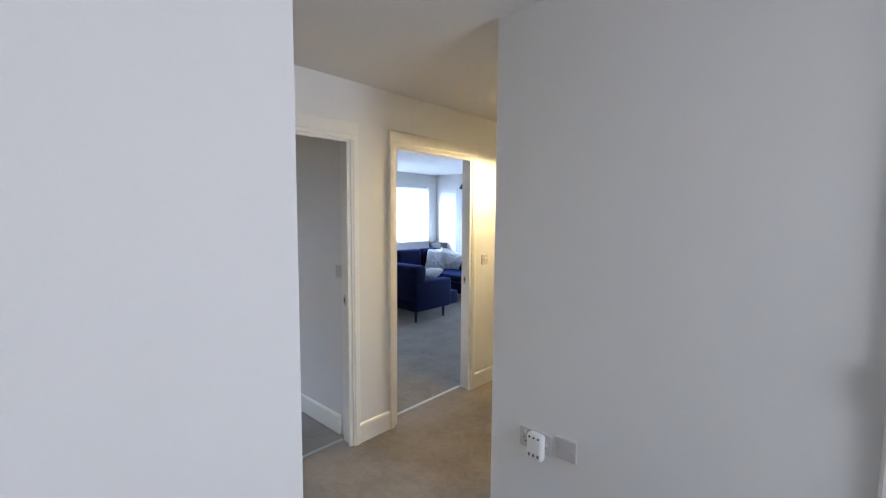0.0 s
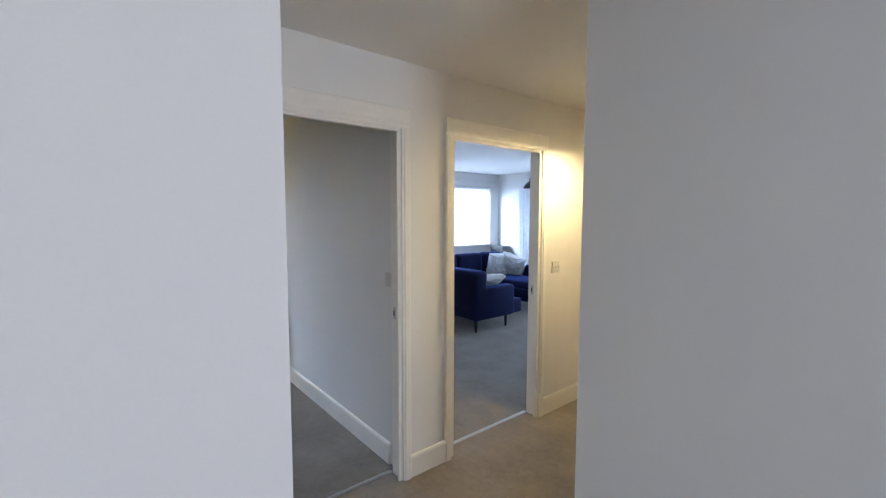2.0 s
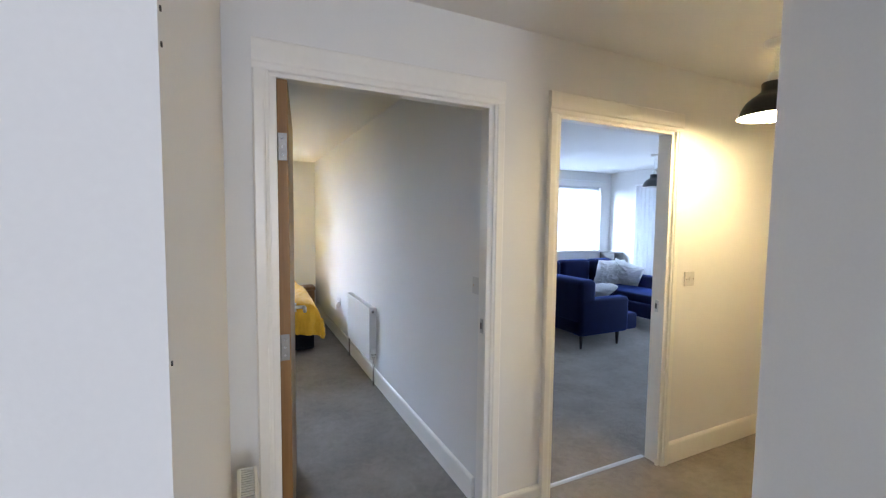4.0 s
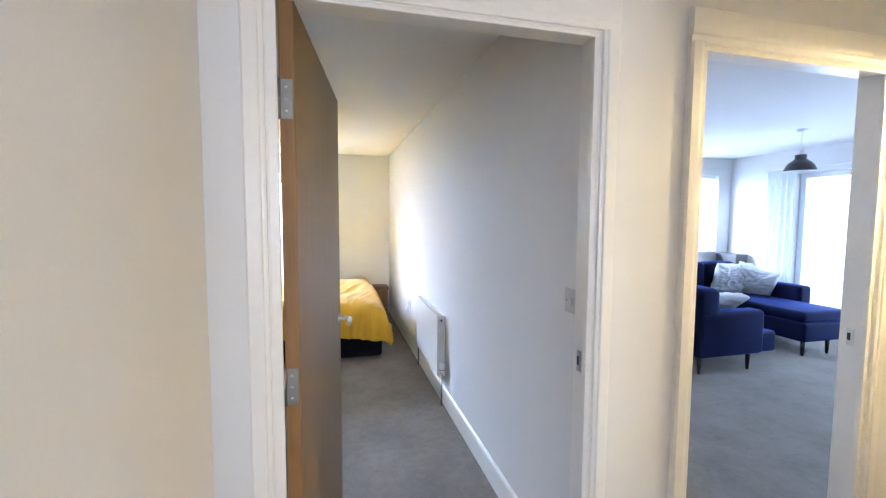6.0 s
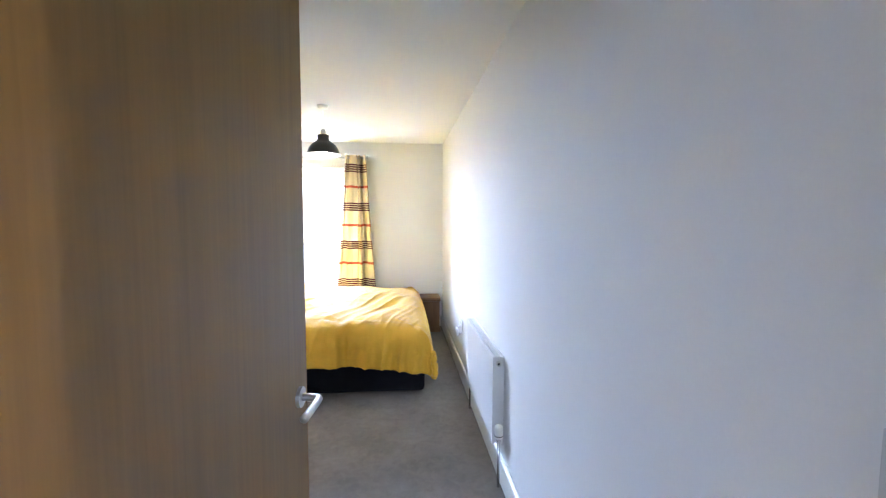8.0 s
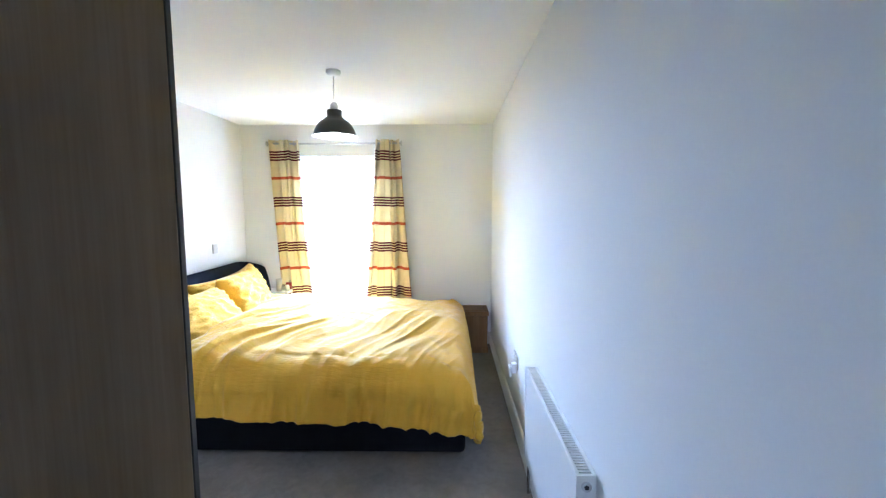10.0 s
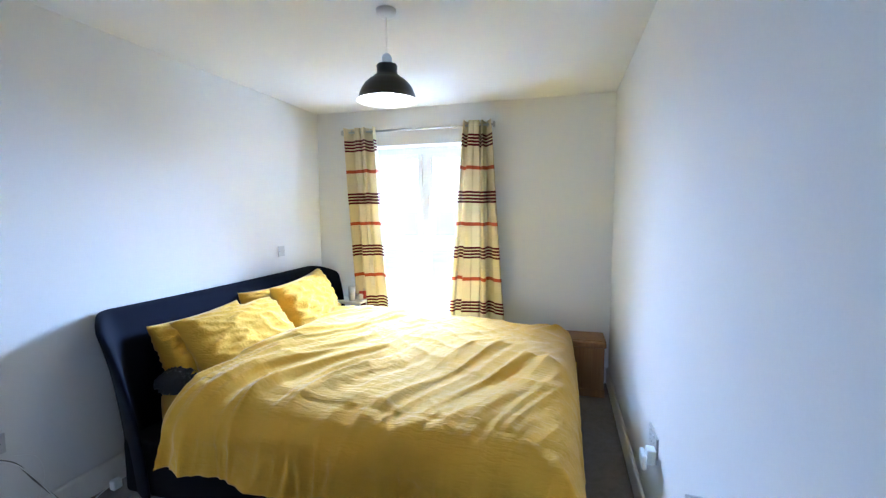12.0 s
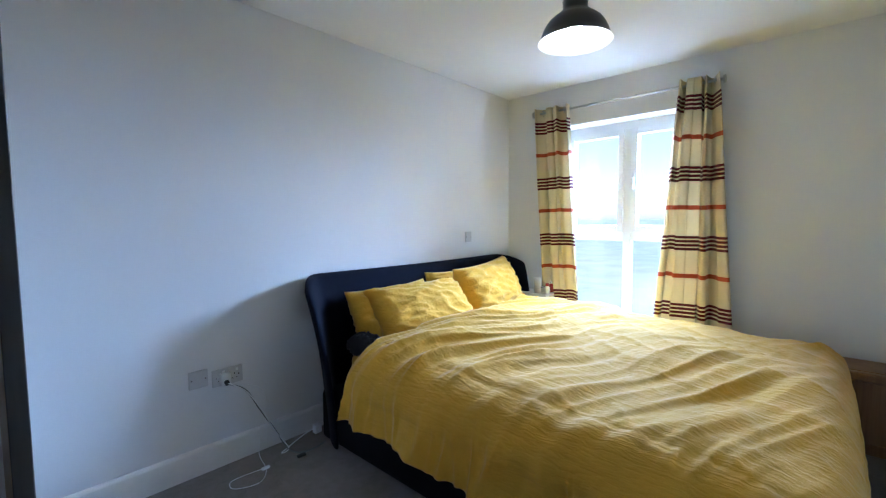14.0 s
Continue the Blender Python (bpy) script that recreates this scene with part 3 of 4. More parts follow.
ew = structure("window_4", boxes_along("y", [(-0.15, -0.09, 2.46, 2.52, 0.85, 2.1), (1.29, 1.35, 2.46, 2.52, 0.85, 2.1), (-0.09, 1.29, 2.46, 2.52, 2.04, 2.1), (-0.09, 1.29, 2.46, 2.52, 0.85, 0.91)]), UPVC, "white upvc window frame", "window")
pane = part("pane", boxes_along("y", [(-0.09, 1.29, 2.48, 2.49, 0.91, 2.04)]), GLASS, ew, local=True)
pane.visible_shadow = False

# ---- outside ----
structure("ground", box((-3000, -3000, -3.4), (3000, 3000, -3.2)), GRASS, "flat pale ground far below the windows", "ground")


# ---- pendant lamps ----
def pendant(at, rim, bulb, label, group="enamel pendant lamps", low=0.0):
    """Ceiling rose, flex, lampholder, dome shade with a stepped neck, and a round bulb; rim is the height of the shade's edge."""
    x, y = at
    lamp = thing("pendant_lamp", (x, y, H), label, "pendant lamp", group)
    part("ceiling_rose", lathe([(0.001, 0), (0.046, 0), (0.047, -0.008), (0.042, -0.022), (0.03, -0.030), (0.001, -0.032)], (x, y, H), 32), PLASTIC, lamp, "white plastic ceiling rose", smooth=True)
    part("flex", tube([(x, y, H - 0.03), (x, y, rim + 0.20)], 0.0032, 8), PLASTIC, lamp, "thin white flex", smooth=True)
    part("lampholder", lathe([(0.001, 0.215), (0.012, 0.213), (0.02, 0.205), (0.024, 0.195), (0.0245, 0.162), (0.021, 0.158), (0.021, 0.12), (0.001, 0.118)], (x, y, rim), 28), PLASTIC, lamp, "white plastic lampholder", smooth=True)
    outer = [(0.024, 0.166), (0.045, 0.164), (0.049, 0.158), (0.047, 0.135), (0.049, 0.120), (0.062, 0.112), (0.066, 0.106), (0.084, 0.095), (0.103, 0.078), (0.118, 0.056), (0.129, 0.030), (0.136, 0.006), (0.143, 0.0)]
    shade = part("shade", lathe(outer, (x, y, rim), 56), SHADE, lamp, "charcoal enamel dome", smooth=True)
    inner = [(0.0425, 0.158), (0.0445, 0.135), (0.046, 0.122), (0.060, 0.108), (0.082, 0.091), (0.101, 0.074), (0.115, 0.053), (0.126, 0.028), (0.133, 0.006), (0.1425, 0.0)]
    part("lining", lathe(inner, (x, y, rim), 56), SHADE_IN, shade, "white enamel inside", smooth=True)
    part("bulb", lathe([(0.001, 0.118), (0.014, 0.116), (0.016, 0.085 - low), (0.026, 0.062 - low), (0.031, 0.042 - low), (0.029, 0.024 - low), (0.020, 0.011 - low), (0.008, 0.005 - low), (0.001, 0.004 - low)], (x, y, rim), 28), bulb, lamp, "lit opal bulb", smooth=True)
    return lamp


pendant((-5.60, 0.502), 1.938, BULB_COOL, "charcoal dome pendant lamp with white inside, lit")
pendant((-1.63, 2.945), 1.985, BULB_WARM, "charcoal dome pendant lamp with white inside, glowing warm", low=0.03)
pendant((-4.25, 5.47), 1.925, SHADE_IN, "charcoal dome pendant lamp, unlit, over the sofa")


# ---- sockets, switches ----
def faceplate(name, at, out, along, width, height, label, category, rockers=0, pins=0, group=""):
    """A white wall plate centred at a place; out is off the wall, along is level across it."""
    c, o, a = Vector(at), Vector(out), Vector(along)
    up = Vector((0, 0, 1))
    plate = thing(name, at, label, category, group)

    def slab(u0, u1, v0, v1, d0, d1, bevel=0.0):
        bm = box((u0, v0, d0), (u1, v1, d1), None, bevel)
        m = Matrix((a, up, o)).transposed().to_4x4()
        m.translation = c
        bmesh.ops.transform(bm, matrix=m, verts=bm.verts[:])
        return bm

    part("plate", slab(-width / 2, width / 2, -height / 2, height / 2, 0.0, 0.009, 0.002), SHADED_WHITE, plate)
    for s in (-1, 1):
        part("screw", slab(s * width * 0.36 - 0.003, s * width * 0.36 + 0.003, -0.003, 0.003, 0.009, 0.0096), CHROME, plate)
    for k in range(rockers):
        u = (k - (rockers - 1) / 2) * 0.03
        part("rocker", slab(u - 0.007, u + 0.007, -0.012, 0.012, 0.009, 0.012, 0.0015), SHADED_WHITE, plate, "white rocker")
    for k in range(pins):
        u = (k - (pins - 1) / 2) * 0.066
        for du, dv, hw, hh in ((0, 0.006, 0.002, 0.004), (-0.011, -0.016, 0.0035, 0.002), (0.011, -0.016, 0.0035, 0.002)):
            part("pin_hole", slab(u + du - hw, u + du + hw, dv - hh, dv + hh, 0.009, 0.0094), DARK_SLOT, plate)
        part("rocker", slab(u - 0.006 + 0.012, u + 0.006 + 0.012, 0.018, 0.034, 0.009, 0.0125, 0.0015), PLASTIC, plate, "white rocker")
    return plate


faceplate("light_switch", (XH, 3.058, 1.130), (1, 0, 0), (0, 1, 0), 0.086, 0.086, "white light switch on the hall wall", "light switch", rockers=1)
faceplate("light_switch", (-2.258, YR, 1.140), (0, -1, 0), (-1, 0, 0), 0.086, 0.086, "white light switch beside the bedroom door", "light switch", rockers=1)
faceplate("wall_plate", (-6.74, YL, 1.098), (0, 1, 0), (-1, 0, 0), 0.075, 0.086, "small white blank plate above the headboard", "wall plate")
faceplate("wall_socket", (-4.650, YL, 0.474), (0, 1, 0), (-1, 0, 0), 0.086, 0.086, "white single blank outlet plate low on the wall", "socket")
faceplate("wall_socket", (-4.785, YL, 0.455), (0, 1, 0), (-1, 0, 0), 0.147, 0.086, "white double wall socket with a charger plugged in", "socket", pins=2)
faceplate("wall_socket", (-0.690, 1.569, 0.600), (0, -1, 0), (-1, 0, 0), 0.147, 0.086, "white double wall socket near the skirting", "socket", pins=2)
faceplate("wall_socket", (-0.556, 1.569, 0.612), (0, -1, 0), (-1, 0, 0), 0.086, 0.086, "white single blank outlet plate near the skirting", "socket")
faceplate("wall_socket", (-5.56, YR, 0.475), (0, -1, 0), (-1, 0, 0), 0.147, 0.086, "white double wall socket beyond the radiator", "socket", pins=2)

mon = thing("plug_in_alarm", (-0.676, 1.5595, 0.59), "white plug-in detector with dark buttons in a socket", "plug-in device")
part("body", box((-0.711, 1.522, 0.535), (-0.641, 1.5595, 0.645), None, 0.012, 3), PLASTIC, mon, smooth=True)
for dx in (-0.02, 0.0, 0.02):
    part("led", tube([(-0.676 + dx, 1.522, 0.632), (-0.676 + dx, 1.5205, 0.632)], 0.0045, 10), DARK_SLOT, mon, "dark indicator")
    part("button", box((-0.676 + dx - 0.005, 1.5205, 0.552), (-0.676 + dx + 0.005, 1.5220, 0.566), None, 0.001), GREY_BOX, mon, "grey button")


def plug(at, out, along, label):
    c, o, a = Vector(at), Vector(out), Vector(along)
    p = thing("charger_plug", at, label, "plug")
    bm = box((-0.024, -0.03, 0.0), (0.024, 0.03, 0.034), None, 0.006, 3)
    m = Matrix((a, Vector((0, 0, 1)), o)).transposed().to_4x4()
    m.translation = c
    bmesh.ops.transform(bm, matrix=m, verts=bm.verts[:])
    part("body", bm, PLASTIC, p, smooth=True)
    return p


pl = plug((-4.765, YL + 0.0095, 0.45), (0, 1, 0), (-1, 0, 0), "white plug with a cable in the double socket")
part("cable_exit", tube([(-4.765, YL + 0.043, 0.44), (-4.765, YL + 0.058, 0.432)], 0.012, 12), DARK_SLOT, pl, "dark cable grommet", smooth=True)
pl2 = plug((-5.495, YR - 0.0095, 0.445), (0, -1, 0), (-1, 0, 0), "white plug-in adaptor in the wall socket")
part("lower_body", box((-5.535, YR - 0.062, 0.395), (-5.46, YR - 0.044, 0.455), None, 0.006), PLASTIC, pl2, "white square adaptor body", smooth=True)

cab = thing("charging_cable", (-4.95, -0.86, 0.004), "grey twisted charging cable running down to the carpet", "cable")
run = [(-4.765, YL + 0.05, 0.432), (-4.845, YL + 0.075, 0.38), (-4.91, YL + 0.08, 0.26), (-4.985, YL + 0.09, 0.12), (-5.03, YL + 0.13, 0.02), (-5.06, YL + 0.20, 0.006), (-5.14, YL + 0.22, 0.006), (-5.22, YL + 0.20, 0.006)]
part("wire", tube(curl(run, 60), 0.0042, 8), GREY_BOX, cab, smooth=True)
run2 = [(p[0] + 0.004 * math.sin(9 * i), p[1] + 0.006, p[2] + 0.004 * math.cos(9 * i)) for i, p in enumerate(run[:5])] + [(-5.0, -0.84, 0.006), (-5.16, -0.90, 0.02), (-5.24, -0.92, 0.02)]
part("wire", tube(curl(run2, 60), 0.003, 8), PLASTIC, cab, "white thin wire", smooth=True)
loop = [(-4.86, YL + 0.05, 0.40), (-4.93, YL + 0.06, 0.36), (-4.955, YL + 0.06, 0.26), (-4.92, YL + 0.07, 0.16), (-4.88, YL + 0.12, 0.05), (-4.87, YL + 0.22, 0.006), (-4.80, YL + 0.30, 0.006), (-4.70, YL + 0.26, 0.006), (-4.72, YL + 0.19, 0.006), (-4.86, YL + 0.20, 0.006)]
part("wire", tube(curl(loop, 70), 0.0016, 6), PLASTIC, cab, "white thin wire", smooth=True)
part("connector", box((-4.895, YL + 0.195, 0.001), (-4.855, YL + 0.212, 0.012), None, 0.003), PLASTIC, cab, "white cable end")
part("connector", box((-5.075, YL + 0.225, 0.001), (-5.03, YL + 0.245, 0.014), None, 0.003), DARK_SLOT, cab, "black cable end")
part("connector", box((-5.27, YL + 0.05, 0.001), (-5.225, YL + 0.085, 0.05), None, 0.006), PLASTIC, cab, "white adaptor block")


# ---- radiators ----
def radiator(length, low, high, label, at, turn, gap=0.0):
    """A panel radiator along local x from 0 to length, its back to local y = 0.08 and its valve at the far end."""
    rad = thing("radiator", at, label, "radiator", "panel radiators")
    rad.rotation_euler = (0, 0, radians(turn))
    y0, y1 = 0.017, 0.080

    def add(name, bm, mat=RADIATOR, note="", parent=None, smooth=False):
        return part(name, bm, mat, parent or rad, note, smooth, True)

    add("front_panel", box((0.004, y0 + 0.002, low), (length - 0.004, y0 + 0.014, high - 0.012), None, 0.004))
    add("rear_panel", box((0.004, y1 - 0.014, low), (length - 0.004, y1 - 0.004, high - 0.012), None, 0.003))
    for x in (0.0, length - 0.004):
        add("side_panel", box((x, y0, low + 0.01), (x + 0.004, y1 - 0.002, high), None, 0.001))
    for y in (y0, y1 - 0.014):
        add("top_rail", box((0.004, y, high - 0.012), (length - 0.004, y + 0.012, high), None, 0.003))
    for k in range(58):
        x = 0.012 + k * (length - 0.024) / 57
        add("grille_bar", box((x - 0.0035, y0 + 0.012, high - 0.007), (x + 0.0035, y1 - 0.014, high - 0.004)))
    for k in range(26):
        x = 0.03 + k * (length - 0.06) / 25
        add("fin", box((x - 0.006, y0 + 0.014, low + 0.03), (x + 0.006, y1 - 0.014, high - 0.04)))
    for x in (0.12, length - 0.12):
        add("wall_bracket", box((x - 0.02, y1 - 0.006, low + 0.05), (x + 0.02, y1 + gap, high - 0.06)), HINGE, "steel wall bracket")
    ym = y0 + 0.03
    plug_ = add("vent_plug", tube([(length - 0.001, ym, high - 0.035), (length + 0.007, ym, high - 0.035)], 0.015, 18), CHROME, "chrome bleed plug")
    add("plug_core", tube([(length + 0.007, ym, high - 0.035), (length + 0.0085, ym, high - 0.035)], 0.007, 12), DARK_SLOT, "dark hexagon socket", plug_)
    valve = add("valve", tube([(length - 0.01, ym, low + 0.035), (length + 0.03, ym, low + 0.035)], 0.010, 14), CHROME, "chrome valve body", None, True)
    add("thermostat_head", lathe([(0.001, 0.0), (0.017, 0.0), (0.021, 0.008), (0.022, 0.055), (0.018, 0.066), (0.001, 0.068)], (length + 0.028, ym, low + 0.05), 20), PLASTIC, "white thermostat head", valve, True)
    add("valve_collar", lathe([(0.0225, 0.012), (0.0225, 0.018)], (length + 0.028, ym, low + 0.05), 20), GREY_BOX, "grey scale ring", valve, True)
    add("pipe", tube([(length + 0.028, ym, 0.0), (length + 0.028, ym, low + 0.055)], 0.0078, 12), CHROME, "chrome tail pipe", None, True)
    add("pipe", tube([(-0.02, ym, 0.0), (-0.02, ym, low + 0.04), (0.006, ym, low + 0.04)], 0.0078, 12), CHROME, "chrome tail pipe", None, True)
    return rad


radiator(0.865, 0.215, 0.688, "white enamelled panel radiator with top grille and thermostat", (-4.885, 1.605, 0), 0)
radiator(0.80, 0.18, 0.645, "white panel radiator on the side wall of the hall", (-1.12, 0.663, 0), 180, 0.019)


# ---- curtains ----
RODX, RODZ = -7.285, 2.143
rod = thing("curtain_rod", (RODX, 0.03, RODZ), "thin grey metal curtain rod with disc ends", "curtain rod")
part("pole", tube([(RODX, -0.66, RODZ), (RODX, 0.73, RODZ)], 0.0095, 14), STEEL, rod, smooth=True)
for y, s in ((-0.66, -1), (0.73, 1)):
    part("finial", tube([(RODX, y, RODZ), (RODX, y + s * 0.012, RODZ)], 0.026, 24), STEEL, rod, "round metal end disc")
for y in (-0.62, 0.695):
    part("bracket", tube([(XW, y, RODZ), (RODX, y, RODZ)], 0.007, 10), STEEL, rod, "metal wall bracket", smooth=True)


def curtain(tops, bottoms, folds, depth, seed, label):
    """An eyelet curtain hanging in deep folds; tops and bottoms are the side edges' y at the rod and near the floor."""
    cu = thing("curtain", (RODX, (tops[0] + tops[1]) / 2, 0.12), label, "curtain", "striped curtains at the bedroom window")
    z1, z0 = RODZ + 0.035, 0.10

    def f(u, v):
        z = z0 + (z1 - z0) * v
        drop = 1 - v
        lo = bottoms[0] + (tops[0] - bottoms[0]) * v ** 0.8
        hi = bottoms[1] + (tops[1] - bottoms[1]) * v ** 0.8
        warp = u + 0.09 * math.sin(2 * math.pi * u * 1.5 + seed) * u * (1 - u) * 4
        swing = math.sin(2 * math.pi * folds * warp + 1.6 * wob(seed, 0.8 * drop) + 0.3)
        swing += 0.35 * math.sin(4.6 * math.pi * folds * warp + 2 * seed + 2.0 * wob(2 * u, 1.5 * drop, seed))
        amp = depth * (1 - 0.25 * drop + 0.25 * wob(3 * u + seed, 2 * drop))
        y = lo + (hi - lo) * (u + 0.035 * math.sin(4 * math.pi * folds * u) + 0.02 * wob(5 * u, 3 * drop, seed))
        x = RODX + amp * swing * (0.75 + 0.25 * v) + 0.012 * wob(7 * u + seed, 4 * drop, 2.0) * drop
        return (x, y, z)

    nu, nv = int(folds * 22), 60
    bm = bmesh.new()
    uvl = bm.loops.layers.uv.new("UVMap")
    rows = [[bm.verts.new(f(i / nu, j / nv)) for j in range(nv + 1)] for i in range(nu + 1)]
    height = {v: j / nv * (z1 - z0) + z0 for r in rows for j, v in enumerate(r)}
    sag = {v: 0.012 * wob(4 * i / nu, seed) for i, r in enumerate(rows) for v in r}
    for i in range(nu):
        for j in range(nv):
            fc = bm.faces.new((rows[i][j], rows[i + 1][j], rows[i + 1][j + 1], rows[i][j + 1]))
            for lp in fc.loops:
                lp[uvl].uv = ((lp.vert.co.y), height[lp.vert] + sag[lp.vert])
    cloth = part("cloth", bm, CURTAIN, cu, "cream cloth with rust and maroon stripes", smooth=True)
    cloth.modifiers.new("thick", "SOLIDIFY").thickness = 0.003
    for k in range(int(folds * 2)):
        u = (k + 0.5) / (folds * 2)
        y = tops[0] + (tops[1] - tops[0]) * u
        ring = bmesh.new()
        steps = 20
        for s in range(steps):
            a0, a1 = 2 * math.pi * s / steps, 2 * math.pi * (s + 1) / steps
            q = [ring.verts.new((RODX + r * math.cos(a), y + dy, RODZ + r * math.sin(a))) for r, a, dy in ((0.017, a0, -0.004), (0.017, a1, -0.004), (0.025, a1, 0.003), (0.025, a0, 0.003))]
            ring.faces.new(q)
        part("eyelet", ring, STEEL, cu, "metal eyelet ring")
    return cu


curtain((-0.645, -0.325), (-0.53, -0.175), 3.4, 0.045, 1.7, "cream striped eyelet curtain, drawn back, leaning inwards")
curtain((0.475, 0.715), (0.30, 0.865), 3.2, 0.055, 6.1, "cream striped eyelet curtain, drawn back, flared at the foot")


# ---- bed ----
BX0, BX1, BY0, BY1 = -7.03, -5.215, -0.80, 1.335
bed = thing("bed", ((BX0 + BX1) / 2, 0.2, 0.0), "low upholstered double bed with a winged navy headboard", "bed")
part("base", box((BX0, BY0, 0.02), (BX1, BY1, 0.30), None, 0.03, 4), BLACK_BASE, bed, "black fabric bed base", smooth=True)
part("mattress", box((BX0 + 0.05, BY0 + 0.08, 0.30), (BX1 - 0.13, BY1 - 0.06, 0.505), None, 0.06, 5), SHEET, bed, "mattress in a mustard fitted sheet", smooth=True)


def headboard_point(u, v, depth):
    """u runs across from wing to wing, v up from the floor; the wings bend forward and the top sweeps back."""
    spread = 0.085 * v ** 1.4
    x = -5.185 + spread - (1.965 + 2 * spread) * u
    side = abs(2 * u - 1)
    wing = max(0.0, (side - 0.82) / 0.18)
    top = 0.938 - 0.075 * wing ** 3 - 0.01 * math.sin(math.pi * u)
    z = 0.015 + (top - 0.015) * v
    y = -0.905 + 0.29 * wing ** 1.6 * (1 - 0.30 * v ** 3) - 0.035 * v ** 2
    return Vector((x, y + depth, z))


bm = bmesh.new()
NU, NV = 64, 24
front, back = {}, {}
for i in range(NU + 1):
    for j in range(NV + 1):
        u, v = i / NU, j / NV
        e = min(u, 1 - u) * 16
        puff = 0.045 * min(1.0, e) ** 0.5 * min(1.0, (1 - v) * 8) ** 0.5 + 0.035
        front[i, j] = bm.verts.new(headboard_point(u, v, puff))
        back[i, j] = bm.verts.new(headboard_point(u, v, -0.015 - 0.01 * min(1, (1 - v) * 6)))
for i in range(NU):
    for j in range(NV):
        bm.faces.new((front[i, j], front[i + 1, j], front[i + 1, j + 1], front[i, j + 1]))
        bm.faces.new((back[i, j], back[i, j + 1], back[i + 1, j + 1], back[i + 1, j]))
    bm.faces.new((front[i, NV], front[i + 1, NV], back[i + 1, NV], back[i, NV]))
    bm.faces.new((front[i, 0], back[i, 0], back[i + 1, 0], front[i + 1, 0]))
for j in range(NV):
    bm.faces.new((front[0, j], front[0, j + 1], back[0, j + 1], back[0, j]))
    bm.faces.new((front[NU, j], back[NU, j], back[NU, j + 1], front[NU, j + 1]))
hb = part("headboard", bm, NAVY, bed, "navy velvet winged headboard", smooth=True)
sub = hb.modifiers.new("round", "SUBSURF")
sub.levels = sub.render_levels = 1

# duvet: a puffy sheet laid over the mattress that hangs on three sides
DX0, DX1, DY0, DY1 = -6.90, -5.27, -0.40, 1.25


def fall(d, r, drop, flare):
    """How far out and down a point lies that is d beyond the edge of the mattress."""
    arc = r * math.pi / 2
    if d <= 0:
        return 0.0, 0.0
    if d < arc:
        a = d / r
        return r * math.sin(a), r * (1 - math.cos(a))
    over = d - arc
    return r + flare * over, r + over * math.sqrt(1 - flare * flare)


def duvet_point(u, v):
    hem_near = 0.38 + 0.045 * wob(2.2 * v, 3.1) + 0.05 * (v - 0.4)
    hem_far, hem_foot = 0.30, 0.36 + 0.03 * wob(3 * u, 8.2)
    s = -hem_far + (DX1 - DX0 + hem_far + hem_near) * u
    t = (DY1 - DY0 + hem_foot) * v
    wx = DX1 - DX0
    ox, dz = 0.0, 0.0
    px, py = min(max(s, 0.0), wx), min(t, DY1 - DY0)
    if s > wx:
        ox, dz = fall(s - wx, 0.15, 0, 0.16)
    elif s < 0:
        ox, dz = fall(-s, 0.13, 0, 0.1)
        ox = -ox
    oy, dz2 = fall(t - (DY1 - DY0), 0.13, 0, 0.1)
    drop = max(dz, dz2) + 0.12 * min(dz, dz2)
    x, y = DX0 + px + ox, DY0 + py + oy
    cu_, cv_ = px / wx, py / (DY1 - DY0)
    flat = 1.0 - min(1.0, drop / 0.12)
    crown = 0.055 * math.sin(math.pi * min(max(cu_, 0), 1)) ** 0.6 + 0.03 * math.sin(math.pi * cv_) ** 0.7
    z = 0.568 - 0.045 * cv_ ** 2 + crown - drop
    # soft hills, long folds running from the far head corner to the near foot corner, and short puckers
    hills = 0.028 * wob(2.1 * s + 3, 2.1 * t) + 0.007 * wob(5 * s, 5 * t + 9)
    a = -0.91 * s + 0.42 * t
    b = 0.42 * s + 0.91 * t
    bend = 0.5 * wob(1.7 * s, 1.7 * t, 6.0)
    ridge = (1 - abs(wob(0.8 * a, 5.5 * b + bend, 4.0))) ** 4
    ridge2 = (1 - abs(wob(1.3 * a, 11.5 * b + 1.5 * bend, 7.0))) ** 3
    rich = 0.35 + 0.65 * min(1.0, max(0.0, 0.5 + 1.6 * wob(1.4 * s + 5, 1.4 * t)))
    ridge3 = (1 - abs(wob(2.4 * a, 24.0 * b + 2.5 * bend, 2.0))) ** 3
    cross = (1 - abs(wob(6.0 * a + bend, 2.4 * b, 9.0))) ** 5
    z += flat * (hills + rich * (0.038 * ridge + 0.023 * ridge2 + 0.006 * ridge3) + 0.006 * cross)
    hang = min(1.0, drop / 0.16)
    side = 0.020 * (1 - abs(wob(15.0 * t + s, 2.0 * s, 8.0))) ** 3 + 0.046 * (1 - abs(wob(6.0 * t + 0.8 * s, 1.2 * s, 2.0))) ** 3 + 0.022 * wob(4.0 * t, 2 * s, 5.0)
    foot = 0.022 * (1 - abs(wob(6.5 * s, 1.4 * t, 3.0))) ** 3
    if dz:
        x += (1 if ox > 0 else -1) * hang * side + (1 if ox > 0 else -1) * 0.02 * math.sin(math.pi * hang)
    if dz2:
        y += hang * foot
    if s > 0.6 * wx:
        x -= 0.012 * max(0.0, 1 - cv_ / 0.3) * (s - 0.6 * wx) / (0.4 * wx)
    near_pillow = max(0.0, 1 - cv_ / 0.16)
    z += 0.02 * near_pillow * flat
    return (x, y, max(z, 0.06))


